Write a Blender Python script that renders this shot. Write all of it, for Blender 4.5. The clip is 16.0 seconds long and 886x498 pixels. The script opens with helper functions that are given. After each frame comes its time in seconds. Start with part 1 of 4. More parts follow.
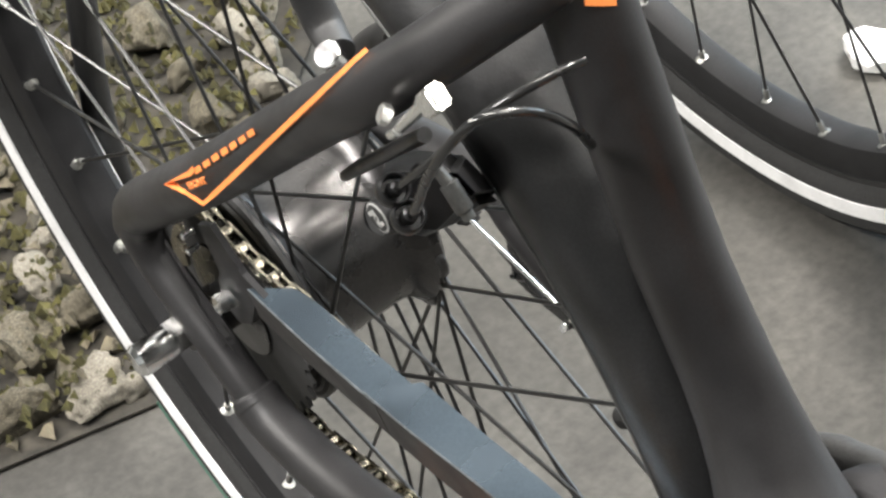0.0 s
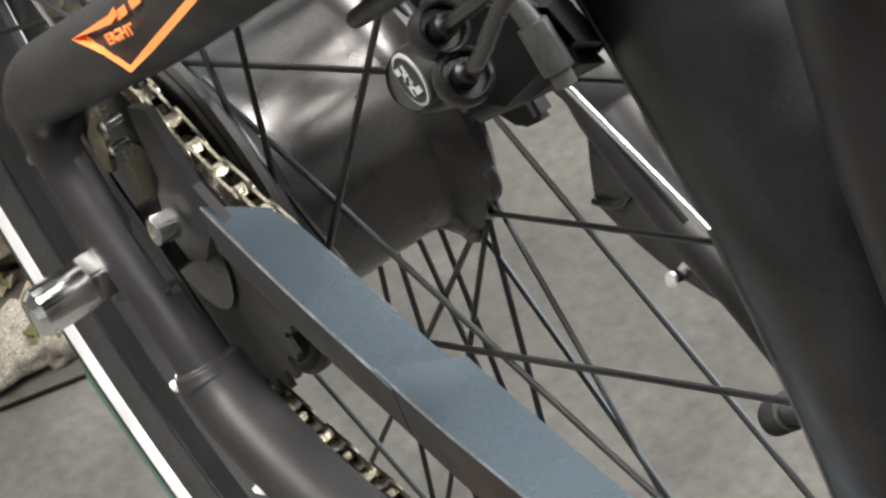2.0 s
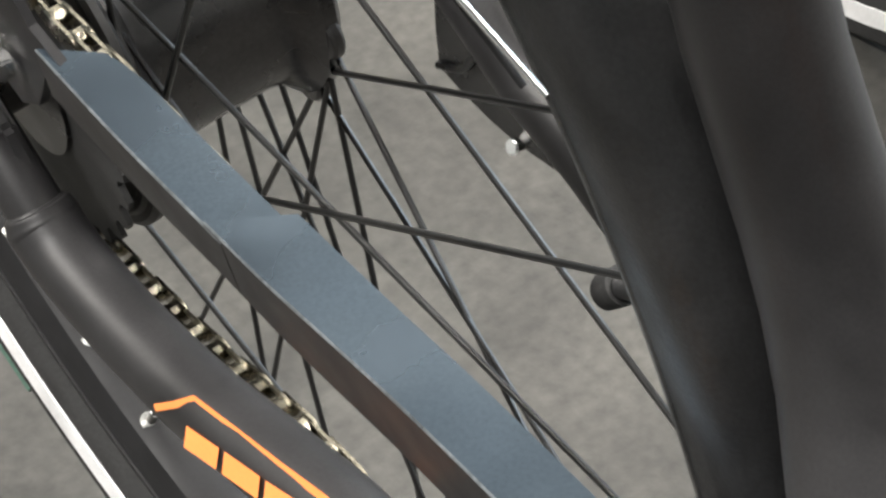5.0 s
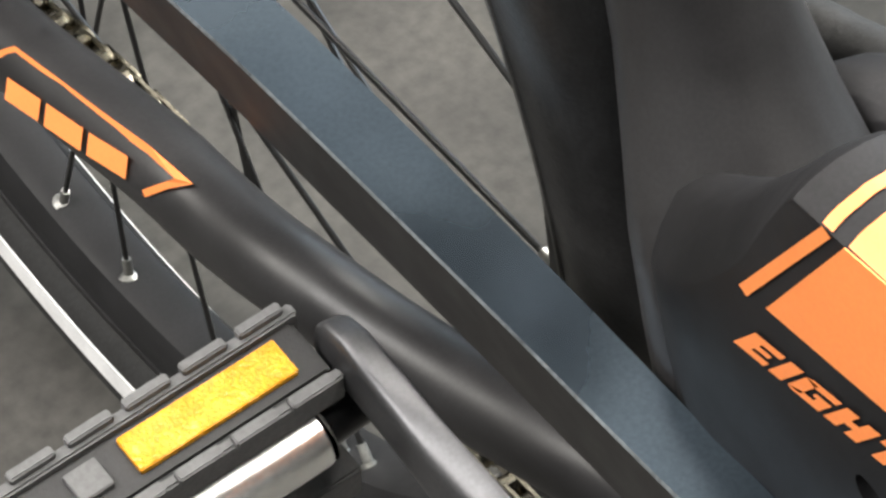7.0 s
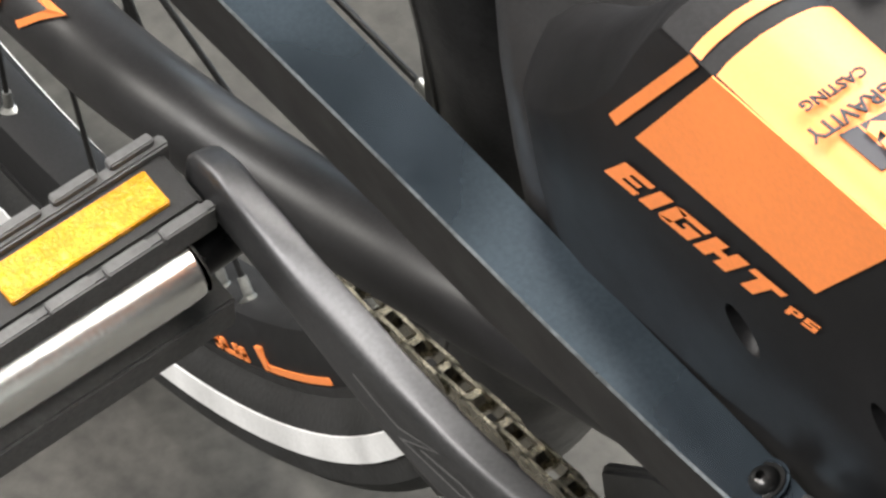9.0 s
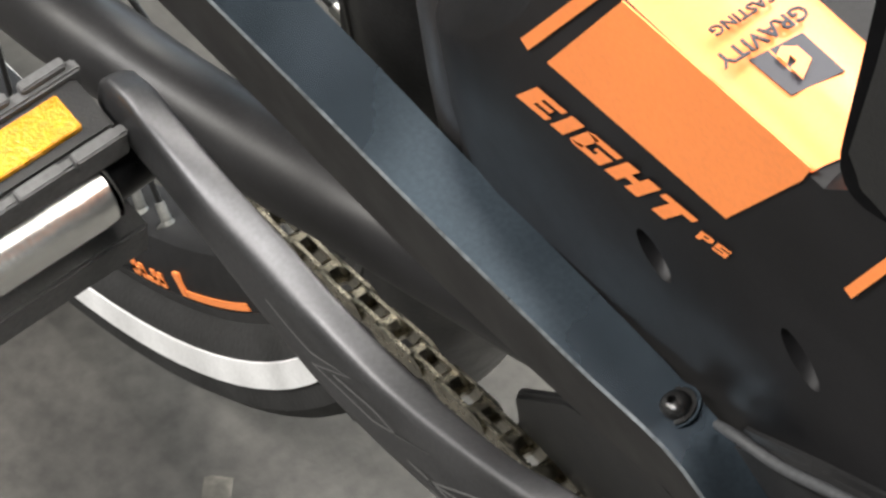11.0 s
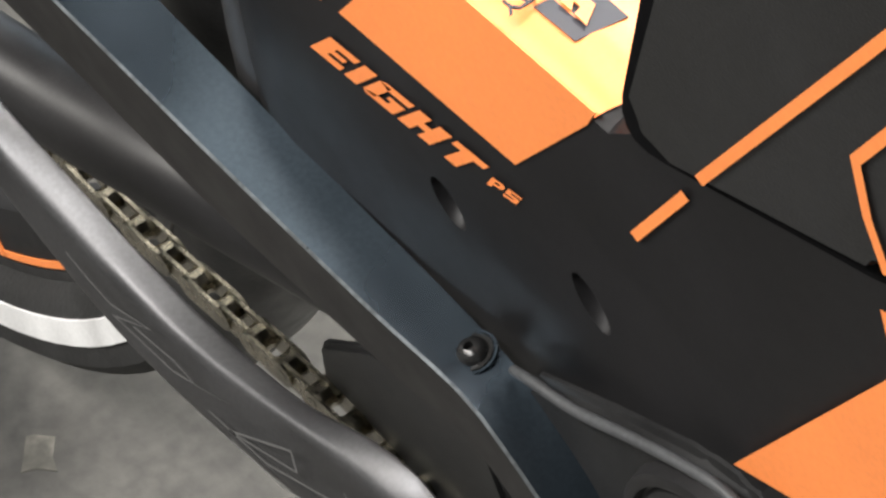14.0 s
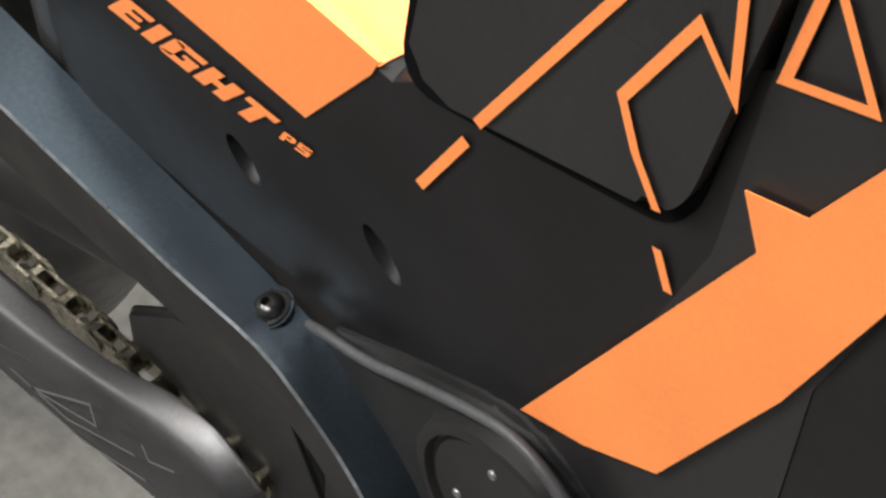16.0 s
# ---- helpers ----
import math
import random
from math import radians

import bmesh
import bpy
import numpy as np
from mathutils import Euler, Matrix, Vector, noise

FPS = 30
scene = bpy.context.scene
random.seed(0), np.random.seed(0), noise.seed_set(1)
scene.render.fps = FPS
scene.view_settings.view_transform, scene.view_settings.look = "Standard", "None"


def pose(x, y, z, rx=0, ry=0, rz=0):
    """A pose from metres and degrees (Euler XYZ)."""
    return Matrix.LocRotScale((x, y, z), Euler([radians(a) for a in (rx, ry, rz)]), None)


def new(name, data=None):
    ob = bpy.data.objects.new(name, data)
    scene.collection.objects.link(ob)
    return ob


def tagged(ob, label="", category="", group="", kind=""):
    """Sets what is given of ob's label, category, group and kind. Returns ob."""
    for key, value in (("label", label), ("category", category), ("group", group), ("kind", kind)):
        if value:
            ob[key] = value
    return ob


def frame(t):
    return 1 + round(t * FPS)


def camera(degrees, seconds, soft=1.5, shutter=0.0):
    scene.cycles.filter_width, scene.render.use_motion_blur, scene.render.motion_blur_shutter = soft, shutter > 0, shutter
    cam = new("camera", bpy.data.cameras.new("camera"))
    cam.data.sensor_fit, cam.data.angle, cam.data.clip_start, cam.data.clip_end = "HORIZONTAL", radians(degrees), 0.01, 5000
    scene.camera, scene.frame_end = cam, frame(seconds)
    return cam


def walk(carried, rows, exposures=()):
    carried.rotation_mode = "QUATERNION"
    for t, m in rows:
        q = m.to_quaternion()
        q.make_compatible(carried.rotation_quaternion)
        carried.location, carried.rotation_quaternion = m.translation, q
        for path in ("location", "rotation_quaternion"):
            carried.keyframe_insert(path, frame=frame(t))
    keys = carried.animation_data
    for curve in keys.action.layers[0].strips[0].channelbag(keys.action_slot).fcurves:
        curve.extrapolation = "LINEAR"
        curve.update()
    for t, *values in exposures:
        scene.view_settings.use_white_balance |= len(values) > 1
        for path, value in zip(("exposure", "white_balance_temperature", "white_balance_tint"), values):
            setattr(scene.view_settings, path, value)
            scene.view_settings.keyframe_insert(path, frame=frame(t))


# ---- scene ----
cam = camera(14.0, 16.0, soft=2.6)
walk(cam, [
    (0, pose(1.2432, -0.4703, 1.3589, 50.444, 15.184, 54.680)),
    (0.5, pose(1.1449, -0.4336, 1.2728, 50.006, 14.665, 54.810)),
    (1, pose(1.0017, -0.3824, 1.1510, 49.836, 14.213, 54.918)),
    (1.5, pose(0.9050, -0.3476, 1.0686, 49.947, 14.096, 55.319)),
    (2, pose(0.8527, -0.3280, 1.0227, 50.059, 14.057, 55.468)),
    (2.5, pose(0.8550, -0.3274, 1.0227, 50.001, 13.926, 55.550)),
    (3, pose(0.8554, -0.3281, 1.0226, 49.858, 13.680, 55.697)),
    (3.2, pose(0.8548, -0.3288, 1.0214, 49.809, 13.620, 55.741)),
    (5.5, pose(0.8455, -0.3195, 1.0075, 47.286, 9.328, 55.106)),
    (6, pose(0.8460, -0.3226, 1.0028, 45.844, 8.901, 54.440)),
    (6.5, pose(0.8418, -0.3231, 0.9961, 44.366, 8.608, 53.748)),
    (7, pose(0.8389, -0.3237, 0.9928, 42.808, 8.014, 53.749)),
    (7.5, pose(0.8391, -0.3221, 0.9897, 41.776, 7.510, 53.566)),
    (8, pose(0.8402, -0.3212, 0.9900, 41.030, 7.224, 53.116)),
    (8.5, pose(0.8412, -0.3204, 0.9886, 40.528, 6.995, 52.793)),
    (8.7, pose(0.8414, -0.3198, 0.9894, 40.332, 6.951, 52.706)),
    (11, pose(0.8433, -0.3161, 0.9877, 38.829, 5.977, 51.904)),
    (11.5, pose(0.8457, -0.3153, 0.9884, 38.569, 5.765, 51.588)),
    (12, pose(0.8466, -0.3152, 0.9869, 38.351, 5.472, 51.399)),
    (12.5, pose(0.8481, -0.3138, 0.9880, 38.099, 5.349, 50.957)),
    (13, pose(0.8502, -0.3111, 0.9863, 37.819, 5.225, 50.704)),
    (13.5, pose(0.8530, -0.3140, 0.9873, 38.008, 4.709, 50.376)),
    (14, pose(0.8556, -0.3108, 0.9889, 38.102, 4.577, 49.917)),
    (14.5, pose(0.8561, -0.3112, 0.9892, 37.982, 4.106, 49.606)),
    (15, pose(0.8655, -0.3085, 0.9883, 38.049, 3.828, 49.314)),
    (15.5, pose(0.8716, -0.3129, 0.9884, 38.172, 3.369, 48.608)),
    (16, pose(0.8799, -0.3138, 0.9893, 38.457, 3.031, 48.296)),
], exposures=[(0, 1.40), (2.5, 1.28), (5.5, 1.28), (7, 0.98), (8.5, 0.90), (11, 0.94), (13, 0.98), (16, 1.02)])

# ---- light: an indoor hall with unseen, assumed ceiling panels ----
world = bpy.data.worlds.new("hall_air")
scene.world = world
world.use_nodes = True
world.node_tree.nodes["Background"].inputs[0].default_value = (0.76, 0.78, 0.8, 1)
world.node_tree.nodes["Background"].inputs[1].default_value = 0.35


def unseen_ceiling_lamp(x, y, sx, sy, watts, colour=(1.0, 0.955, 0.89)):
    data = bpy.data.lights.new("unseen_panel", "AREA")
    data.shape, data.size, data.size_y, data.energy, data.color = "RECTANGLE", sx, sy, watts, colour
    ob = new("unseen_panel_light", data)
    ob.matrix_world = pose(x, y, 2.93, 0, 0, 0)
    return ob


unseen_ceiling_lamp(0.1, 2.3, 1.5, 0.9, 165)
unseen_ceiling_lamp(0.1, -1.5, 1.5, 0.5, 64, (1.0, 0.97, 0.94))
# Added overhead panel, for highlights on the chrome nut, crank and pedal.
unseen_ceiling_lamp(0.45, 0.35, 1.5, 0.3, 30)
unseen_ceiling_lamp(-1.9, -1.9, 1.5, 0.5, 78)
# Added weak wide panel, only for a soft reflection on the guard top.
unseen_ceiling_lamp(-2.4, 1.0, 2.5, 1.2, 12)
# Added panel to brighten the guard's front bend and the crank end.
unseen_ceiling_lamp(2.1, 1.2, 1.4, 0.5, 32)


# daylight for an unseen window inferred from blue reflections; the north wall stays closed
day = bpy.data.lights.new("daylight", "AREA")
day.shape, day.size, day.size_y, day.energy, day.color = "RECTANGLE", 6.5, 2.3, 150, (0.70, 0.86, 1.0)
window_light = new("window_daylight", day)
window_light.matrix_world = pose(-1.6, 4.86, 1.75, -90, 0, 0)


# ---- materials ----
def material(name, colour, rough=0.5, metal=0.0, grain=0.0, grain_scale=400.0, bump=0.0, bump_scale=600.0, blot=0.0, blot_scale=8.0, coat=0.0, gloss=0.5):
    m = bpy.data.materials.new(name)
    m.use_nodes = True
    nt = m.node_tree
    b = nt.nodes["Principled BSDF"]
    b.inputs["Roughness"].default_value = rough
    b.inputs["Metallic"].default_value = metal
    b.inputs["Coat Weight"].default_value = coat
    b.inputs["Specular IOR Level"].default_value = gloss
    tc = nt.nodes.new("ShaderNodeTexCoord")
    col = nt.nodes.new("ShaderNodeRGB")
    col.outputs[0].default_value = (*colour, 1)
    last = col.outputs[0]
    for amount, scale in ((grain, grain_scale), (blot, blot_scale)):
        if amount > 0:
            n = nt.nodes.new("ShaderNodeTexNoise")
            n.inputs["Scale"].default_value = scale
            n.inputs["Detail"].default_value = 5
            nt.links.new(tc.outputs["Object"], n.inputs["Vector"])
            r = nt.nodes.new("ShaderNodeMapRange")
            r.inputs["From Min"].default_value, r.inputs["From Max"].default_value = 0.3, 0.7
            r.inputs["To Min"].default_value, r.inputs["To Max"].default_value = 1 - amount, 1 + amount
            nt.links.new(n.outputs["Fac"], r.inputs["Value"])
            mul = nt.nodes.new("ShaderNodeMix")
            mul.data_type, mul.blend_type = "RGBA", "MULTIPLY"
            mul.inputs["Factor"].default_value = 1
            comb = nt.nodes.new("ShaderNodeCombineColor")
            for k in range(3):
                nt.links.new(r.outputs[0], comb.inputs[k])
            nt.links.new(last, mul.inputs["A"])
            nt.links.new(comb.outputs[0], mul.inputs["B"])
            last = mul.outputs["Result"]
            if scale == blot_scale:
                rr = nt.nodes.new("ShaderNodeMapRange")
                rr.inputs["From Min"].default_value, rr.inputs["From Max"].default_value = 0.3, 0.7
                rr.inputs["To Min"].default_value, rr.inputs["To Max"].default_value = max(0.02, rough - 0.12), min(1, rough + 0.12)
                nt.links.new(n.outputs["Fac"], rr.inputs["Value"])
                nt.links.new(rr.outputs[0], b.inputs["Roughness"])
    nt.links.new(last, b.inputs["Base Color"])
    if bump > 0:
        n = nt.nodes.new("ShaderNodeTexNoise")
        n.inputs["Scale"].default_value = bump_scale
        n.inputs["Detail"].default_value = 3
        nt.links.new(tc.outputs["Object"], n.inputs["Vector"])
        bp = nt.nodes.new("ShaderNodeBump")
        bp.inputs["Strength"].default_value = bump
        bp.inputs["Distance"].default_value = 0.0006
        nt.links.new(n.outputs["Fac"], bp.inputs["Height"])
        nt.links.new(bp.outputs[0], b.inputs["Normal"])
    return m


FRAME = material("matte_black_paint", (0.0150, 0.0145, 0.0152), 0.46, 0, 0.2, 900, 0.05, 2500, 0.25, 25, gloss=0.38)
CASE = material("casing_black_paint", (0.0105, 0.0102, 0.011), 0.5, 0, 0.2, 900, 0.06, 2500, 0.3, 25, gloss=0.2)
SATIN = material("satin_black_plastic", (0.0135, 0.0135, 0.014), 0.5, 0, 0.2, 700, 0.2, 1500, 0.3, 30)
RUBBER = material("tyre_rubber", (0.012, 0.012, 0.012), 0.75, 0, 0.3, 500, 0.4, 500, 0.4, 40)
# Guard top: the blue reflection on the plastic is put into this colour.
GUARD = material("guard_lit_top", (0.076, 0.100, 0.124), 0.30, 0.85, 0.10, 800, 0.02, 1500, 0.2, 18)
CHROME = material("chrome", (0.86, 0.86, 0.85), 0.13, 1, 0.05, 500, 0, 1, 0.15, 60)
STEEL = material("zinc_steel", (0.5, 0.5, 0.47), 0.3, 1, 0.2, 500, 0.1, 900, 0.25, 80)
CHAIN = material("chain_nickel", (0.31, 0.285, 0.225), 0.22, 1.0, 0.35, 600, 0.1, 900, 0.5, 120)
DARKMETAL = material("black_anodised", (0.02, 0.02, 0.021), 0.35, 0.6, 0.2, 600, 0.05, 900, 0.25, 40)
RIMBLACK = material("rim_black_coat", (0.0115, 0.0115, 0.0122), 0.55, 0, 0.15, 700, 0.05, 1500, 0.25, 40, gloss=0.2)
HUB = material("hub_shell_black", (0.075, 0.073, 0.073), 0.29, 0.92, 0.1, 600, 0.05, 900, 0.25, 30)
TRACK = material("brake_track_grey", (0.045, 0.045, 0.046), 0.42, 0.7, 0.2, 800, 0.1, 1500, 0.2, 40)
STRIP = material("reflective_strip", (0.62, 0.62, 0.62), 0.5, 0, 0.08, 900, 0.1, 1500, 0.15, 40)
ORANGE = material("orange_decal", (0.94, 0.275, 0.072), 0.45, 0, 0.05, 900, 0, 1, 0.06, 20)
AMBER = material("amber_reflector", (0.72, 0.32, 0.008), 0.2, 0, 0.2, 900, 0.9, 900, 0.2, 200)
PEDALGREY = material("pedal_rubber", (0.10, 0.10, 0.101), 0.6, 0, 0.15, 600, 0.2, 900, 0.2, 60)
CRANK = material("crank_dark_grey", (0.098, 0.098, 0.102), 0.47, 0.85, 0.10, 900, 0.02, 1500, 0.2, 30)
LETTERING = material("white_print", (0.4, 0.4, 0.39), 0.5)
RIDGE = material("worn_rim_highlight", (0.05, 0.052, 0.055), 0.55, 0, 0.2, 700, 0.15, 1500, 0.3, 40)
PALELINE = material("engraved_aluminium", (0.2, 0.2, 0.2), 0.45, 0.5)
NIPPLE = material("nickel_nipple", (0.3, 0.3, 0.285), 0.4, 1, 0.2, 500, 0.1, 900, 0.25, 80)
GAPSHADE = material("gap_shade", (0.004, 0.004, 0.0045), 0.9, 0, 0.2, 300, gloss=0.05)
DARKPRINT = material("dark_print", (0.02, 0.021, 0.03), 0.5)
HOSE = material("hydraulic_hose", (0.012, 0.012, 0.012), 0.22, 0, 0, 1, 0, 1, 0.2, 60)
PALESTONE = material("pale_stone", (0.20, 0.183, 0.15), 0.9, 0, 0.55, 60, 1.0, 140, 0.65, 25)
ROCK = material("rough_stone", (0.092, 0.080, 0.056), 0.92, 0, 0.75, 60, 1.0, 140, 0.75, 16)
MOSS = material("dry_moss", (0.050, 0.046, 0.014), 0.95, 0, 0.6, 90, 0.8, 200, 0.6, 14)
SOIL = material("dark_soil", (0.025, 0.022, 0.017), 0.95, 0, 0.5, 80, 0.8, 150, 0.5, 10)
FLOOR = material("grey_floor", (0.040, 0.0382, 0.0338), 0.62, 0, 0.30, 130, 0.2, 300, 0.36, 13)
GREEN = material("green_print", (0.02, 0.07, 0.045), 0.6, 0, 0.2, 500)
PAPER = material("white_paper", (0.7, 0.7, 0.69), 0.7, 0, 0.05, 200)
ALLOY = material("polished_alloy", (0.80, 0.80, 0.78), 0.24, 0.9, 0.06, 300, 0.08, 900)
FENDER = material("scuffed_fender", (0.0135, 0.0135, 0.014), 0.42, 0, 0.3, 700, 0.2, 900, 0.2, 60)
SPOKE = material("black_spoke", (0.05, 0.05, 0.05), 0.3, 0.9, 0.1, 500)
# Same guard plastic, darker copy: the outer side's shade is painted in.
GUARDSHADE = material("guard_shaded_side", (0.0115, 0.0107, 0.0109), 0.45, 0, 0.15, 800, 0.05, 1500, 0.2, 30, gloss=0.36)
BARREL = material("cast_grey_aluminium", (0.10, 0.10, 0.097), 0.45, 0.7, 0.15, 600, 0.1, 900, 0.2, 60)
# Guard edge: wear and the bright highlight line share this pale colour.
WORNGLINT = material("worn_edge_highlight", (0.22, 0.24, 0.255), 0.38, 0.7, 0.3, 500, 0.05, 900, 0.3, 60)
WALL = material("hall_paint", (0.40, 0.40, 0.385), 0.8, 0, 0.05, 60, 0, 1, 0.06, 1)


# ---- builders ----
def finish(bm, smooth=True, angle=35):
    bmesh.ops.recalc_face_normals(bm, faces=bm.faces)
    me = bpy.data.meshes.new("mesh")
    for f in bm.faces:
        f.smooth = smooth
    if smooth:
        for e in bm.edges:
            e.smooth = len(e.link_faces) == 2 and e.calc_face_angle(9) < radians(angle)
    bm.to_mesh(me)
    bm.free()
    return me


def part(name, bm, mat, parent, label="", smooth=True, angle=35):
    me = finish(bm, smooth, angle) if not isinstance(bm, bpy.types.Mesh) else bm
    if mat and not me.materials:
        me.materials.append(mat)
    ob = new(name, me)
    if parent:
        ob.parent = parent
    return tagged(ob, label) if label else ob


def thing(name, label, category, group=""):
    return tagged(new(name), label, category, group)


def curve_points(pts, per=6):
    """Catmull-Rom through the points."""
    p = [Vector(q) for q in pts]
    if len(p) < 3:
        return p
    p = [2 * p[0] - p[1]] + p + [2 * p[-1] - p[-2]]
    out = []
    for i in range(1, len(p) - 2):
        a, b, c, d = p[i - 1:i + 3]
        for k in range(per):
            t = k / per
            out.append(0.5 * ((2 * b) + (c - a) * t + (2 * a - 5 * b + 4 * c - d) * t * t + (3 * b - a - 3 * c + d) * t ** 3))
    return out + [p[-2]]


def tube(pts, radii, n=18, per=6, flat=1.0, up=(0, 1, 0), bm=None):
    """A round tube; flat scales it along up."""
    bm = bm or bmesh.new()
    path = curve_points(pts, per)
    m = len(path)
    if not hasattr(radii, "__len__"):
        radii = [radii] * len(pts)
    ids = np.linspace(0, len(pts) - 1, m)
    rad = [float(v) for v in np.interp(ids, range(len(pts)), radii)]
    rings = []
    for i, c in enumerate(path):
        t = (path[min(i + 1, m - 1)] - path[max(i - 1, 0)]).normalized()
        u = Vector(up)
        u = (u - t * u.dot(t)).normalized()
        v = t.cross(u)
        rings.append([bm.verts.new(c + rad[i] * (flat * math.cos(a) * u + math.sin(a) * v)) for a in (2 * math.pi * k / n for k in range(n))])
    for a, b in zip(rings, rings[1:]):
        for k in range(n):
            bm.faces.new((a[k], a[(k + 1) % n], b[(k + 1) % n], b[k]))
    bm.faces.new(rings[0])
    bm.faces.new(rings[-1])
    return bm


def lathe(profile, n=64, axis="y", centre=(0, 0, 0), bm=None, closed=True, arc=(0, 360)):
    """Turns (radius, along) pairs round the y axis. An angle of 0 points to +x, 90 to +z."""
    bm = bm or bmesh.new()
    whole = arc[1] - arc[0] >= 360
    steps = n if whole else n + 1
    rings = []
    for k in range(steps):
        a = radians(arc[0] + (arc[1] - arc[0]) * k / n)
        rings.append([bm.verts.new((centre[0] + r * math.cos(a), centre[1] + y, centre[2] + r * math.sin(a))) for r, y in profile])
    m = len(profile)
    for k in range(n):
        a, b = rings[k], rings[(k + 1) % steps]
        for j in range(m if closed else m - 1):
            bm.faces.new((a[j], a[(j + 1) % m], b[(j + 1) % m], b[j]))
    if not whole and closed:
        bm.faces.new(rings[0])
        bm.faces.new(rings[-1])
    return bm


def rod(a, b, r, n=12, bm=None, r2=None):
    return tube([a, b], [r, r if r2 is None else r2], n=n, bm=bm, up=(0.3, 0.2, 0.9))


def block(corners_low, corners_high, bm=None, bevel=0.0):
    """A solid between two loops of points."""
    bm = bm or bmesh.new()
    a = [bm.verts.new(c) for c in corners_low]
    b = [bm.verts.new(c) for c in corners_high]
    n = len(a)
    made = [bm.faces.new(a), bm.faces.new(b)]
    for k in range(n):
        made.append(bm.faces.new((a[k], a[(k + 1) % n], b[(k + 1) % n], b[k])))
    if bevel:
        edges = {e for f in made for e in f.edges}
        bmesh.ops.bevel(bm, geom=list(edges), offset=bevel, segments=2, affect="EDGES")
    return bm


def box(centre, size, turn=(0, 0, 0), bevel=0.0, bm=None):
    m = pose(*centre, *turn)
    x, y, z = (s / 2 for s in size)
    low = [m @ Vector(c) for c in ((-x, -y, -z), (x, -y, -z), (x, y, -z), (-x, y, -z))]
    high = [m @ Vector(c) for c in ((-x, -y, z), (x, -y, z), (x, y, z), (-x, y, z))]
    return block(low, high, bm, bevel)


def hexagon(centre, axis, r, depth, n=6, bm=None, bevel=0.0, dome=0.0):
    """A prism (a nut or a bolt head) standing on centre along axis."""
    axis = Vector(axis).normalized()
    u = axis.orthogonal().normalized()
    v = axis.cross(u)
    c = Vector(centre)
    ring = lambda d, rr: [c + axis * d + rr * (math.cos(2 * math.pi * k / n) * u + math.sin(2 * math.pi * k / n) * v) for k in range(n)]
    return block(ring(0, r), ring(depth, r), bm, bevel)


# ---- setting ----
bm = bmesh.new()
s = 6
bmesh.ops.create_grid(bm, x_segments=8, y_segments=8, size=s)
floor = part("floor", bm, FLOOR, None, smooth=False)
floor.location.z = -0.0016
tagged(floor, "worn grey concrete hall floor with pale stains", "floor", kind="structure")
for name, c, size in (("wall_north", (0, 5, 1.5), (10, 0.15, 3)), ("wall_south", (0, -5, 1.5), (10, 0.15, 3)), ("wall_west", (-5, 0, 1.5), (0.15, 10, 3)), ("wall_east", (5, 0, 1.5), (0.15, 10, 3))):
    tagged(part(name, box(c, size), WALL, None, smooth=False), "plain painted hall wall", "wall", kind="structure")
tagged(part("ceiling", box((0, 0, 3.05), (10.2, 10.2, 0.1)), WALL, None, smooth=False), "plain pale hall ceiling", "ceiling", kind="structure")

# ---- the bicycle ----
bike = thing("bicycle", "matte black electric bicycle with orange markings on the hall floor", "bicycle")
AX = Vector((0, 0, 0.352))


# rear wheel
TYRE = [(0.316, -0.011), (0.3225, -0.0175), (0.328, -0.0208), (0.3378, -0.0228), (0.345, -0.0232), (0.350, -0.0195), (0.353, -0.010), (0.3536, 0.0), (0.353, 0.010), (0.350, 0.0195), (0.345, 0.0232), (0.3378, 0.0228), (0.328, 0.0208), (0.3225, 0.0175), (0.316, 0.011)]
RIM = [(0.2965, -0.006), (0.298, -0.0095), (0.303, -0.0122), (0.309, -0.0135), (0.3195, -0.0135), (0.3195, 0.0135), (0.309, 0.0135), (0.303, 0.0122), (0.298, 0.0095), (0.2965, 0.006)]
spoke_mesh = finish(rod((0, 0, 0), (0, 0, 1), 0.00105, 8))
spoke_mesh.materials.append(SPOKE)
nip_mesh = finish(lathe([(0.0001, -0.0075), (0.0017, -0.0075), (0.0019, -0.001), (0.0028, -0.0006), (0.0042, 0.0), (0.0042, 0.0012), (0.0001, 0.0012)], 14))
nip_mesh.materials.append(NIPPLE)


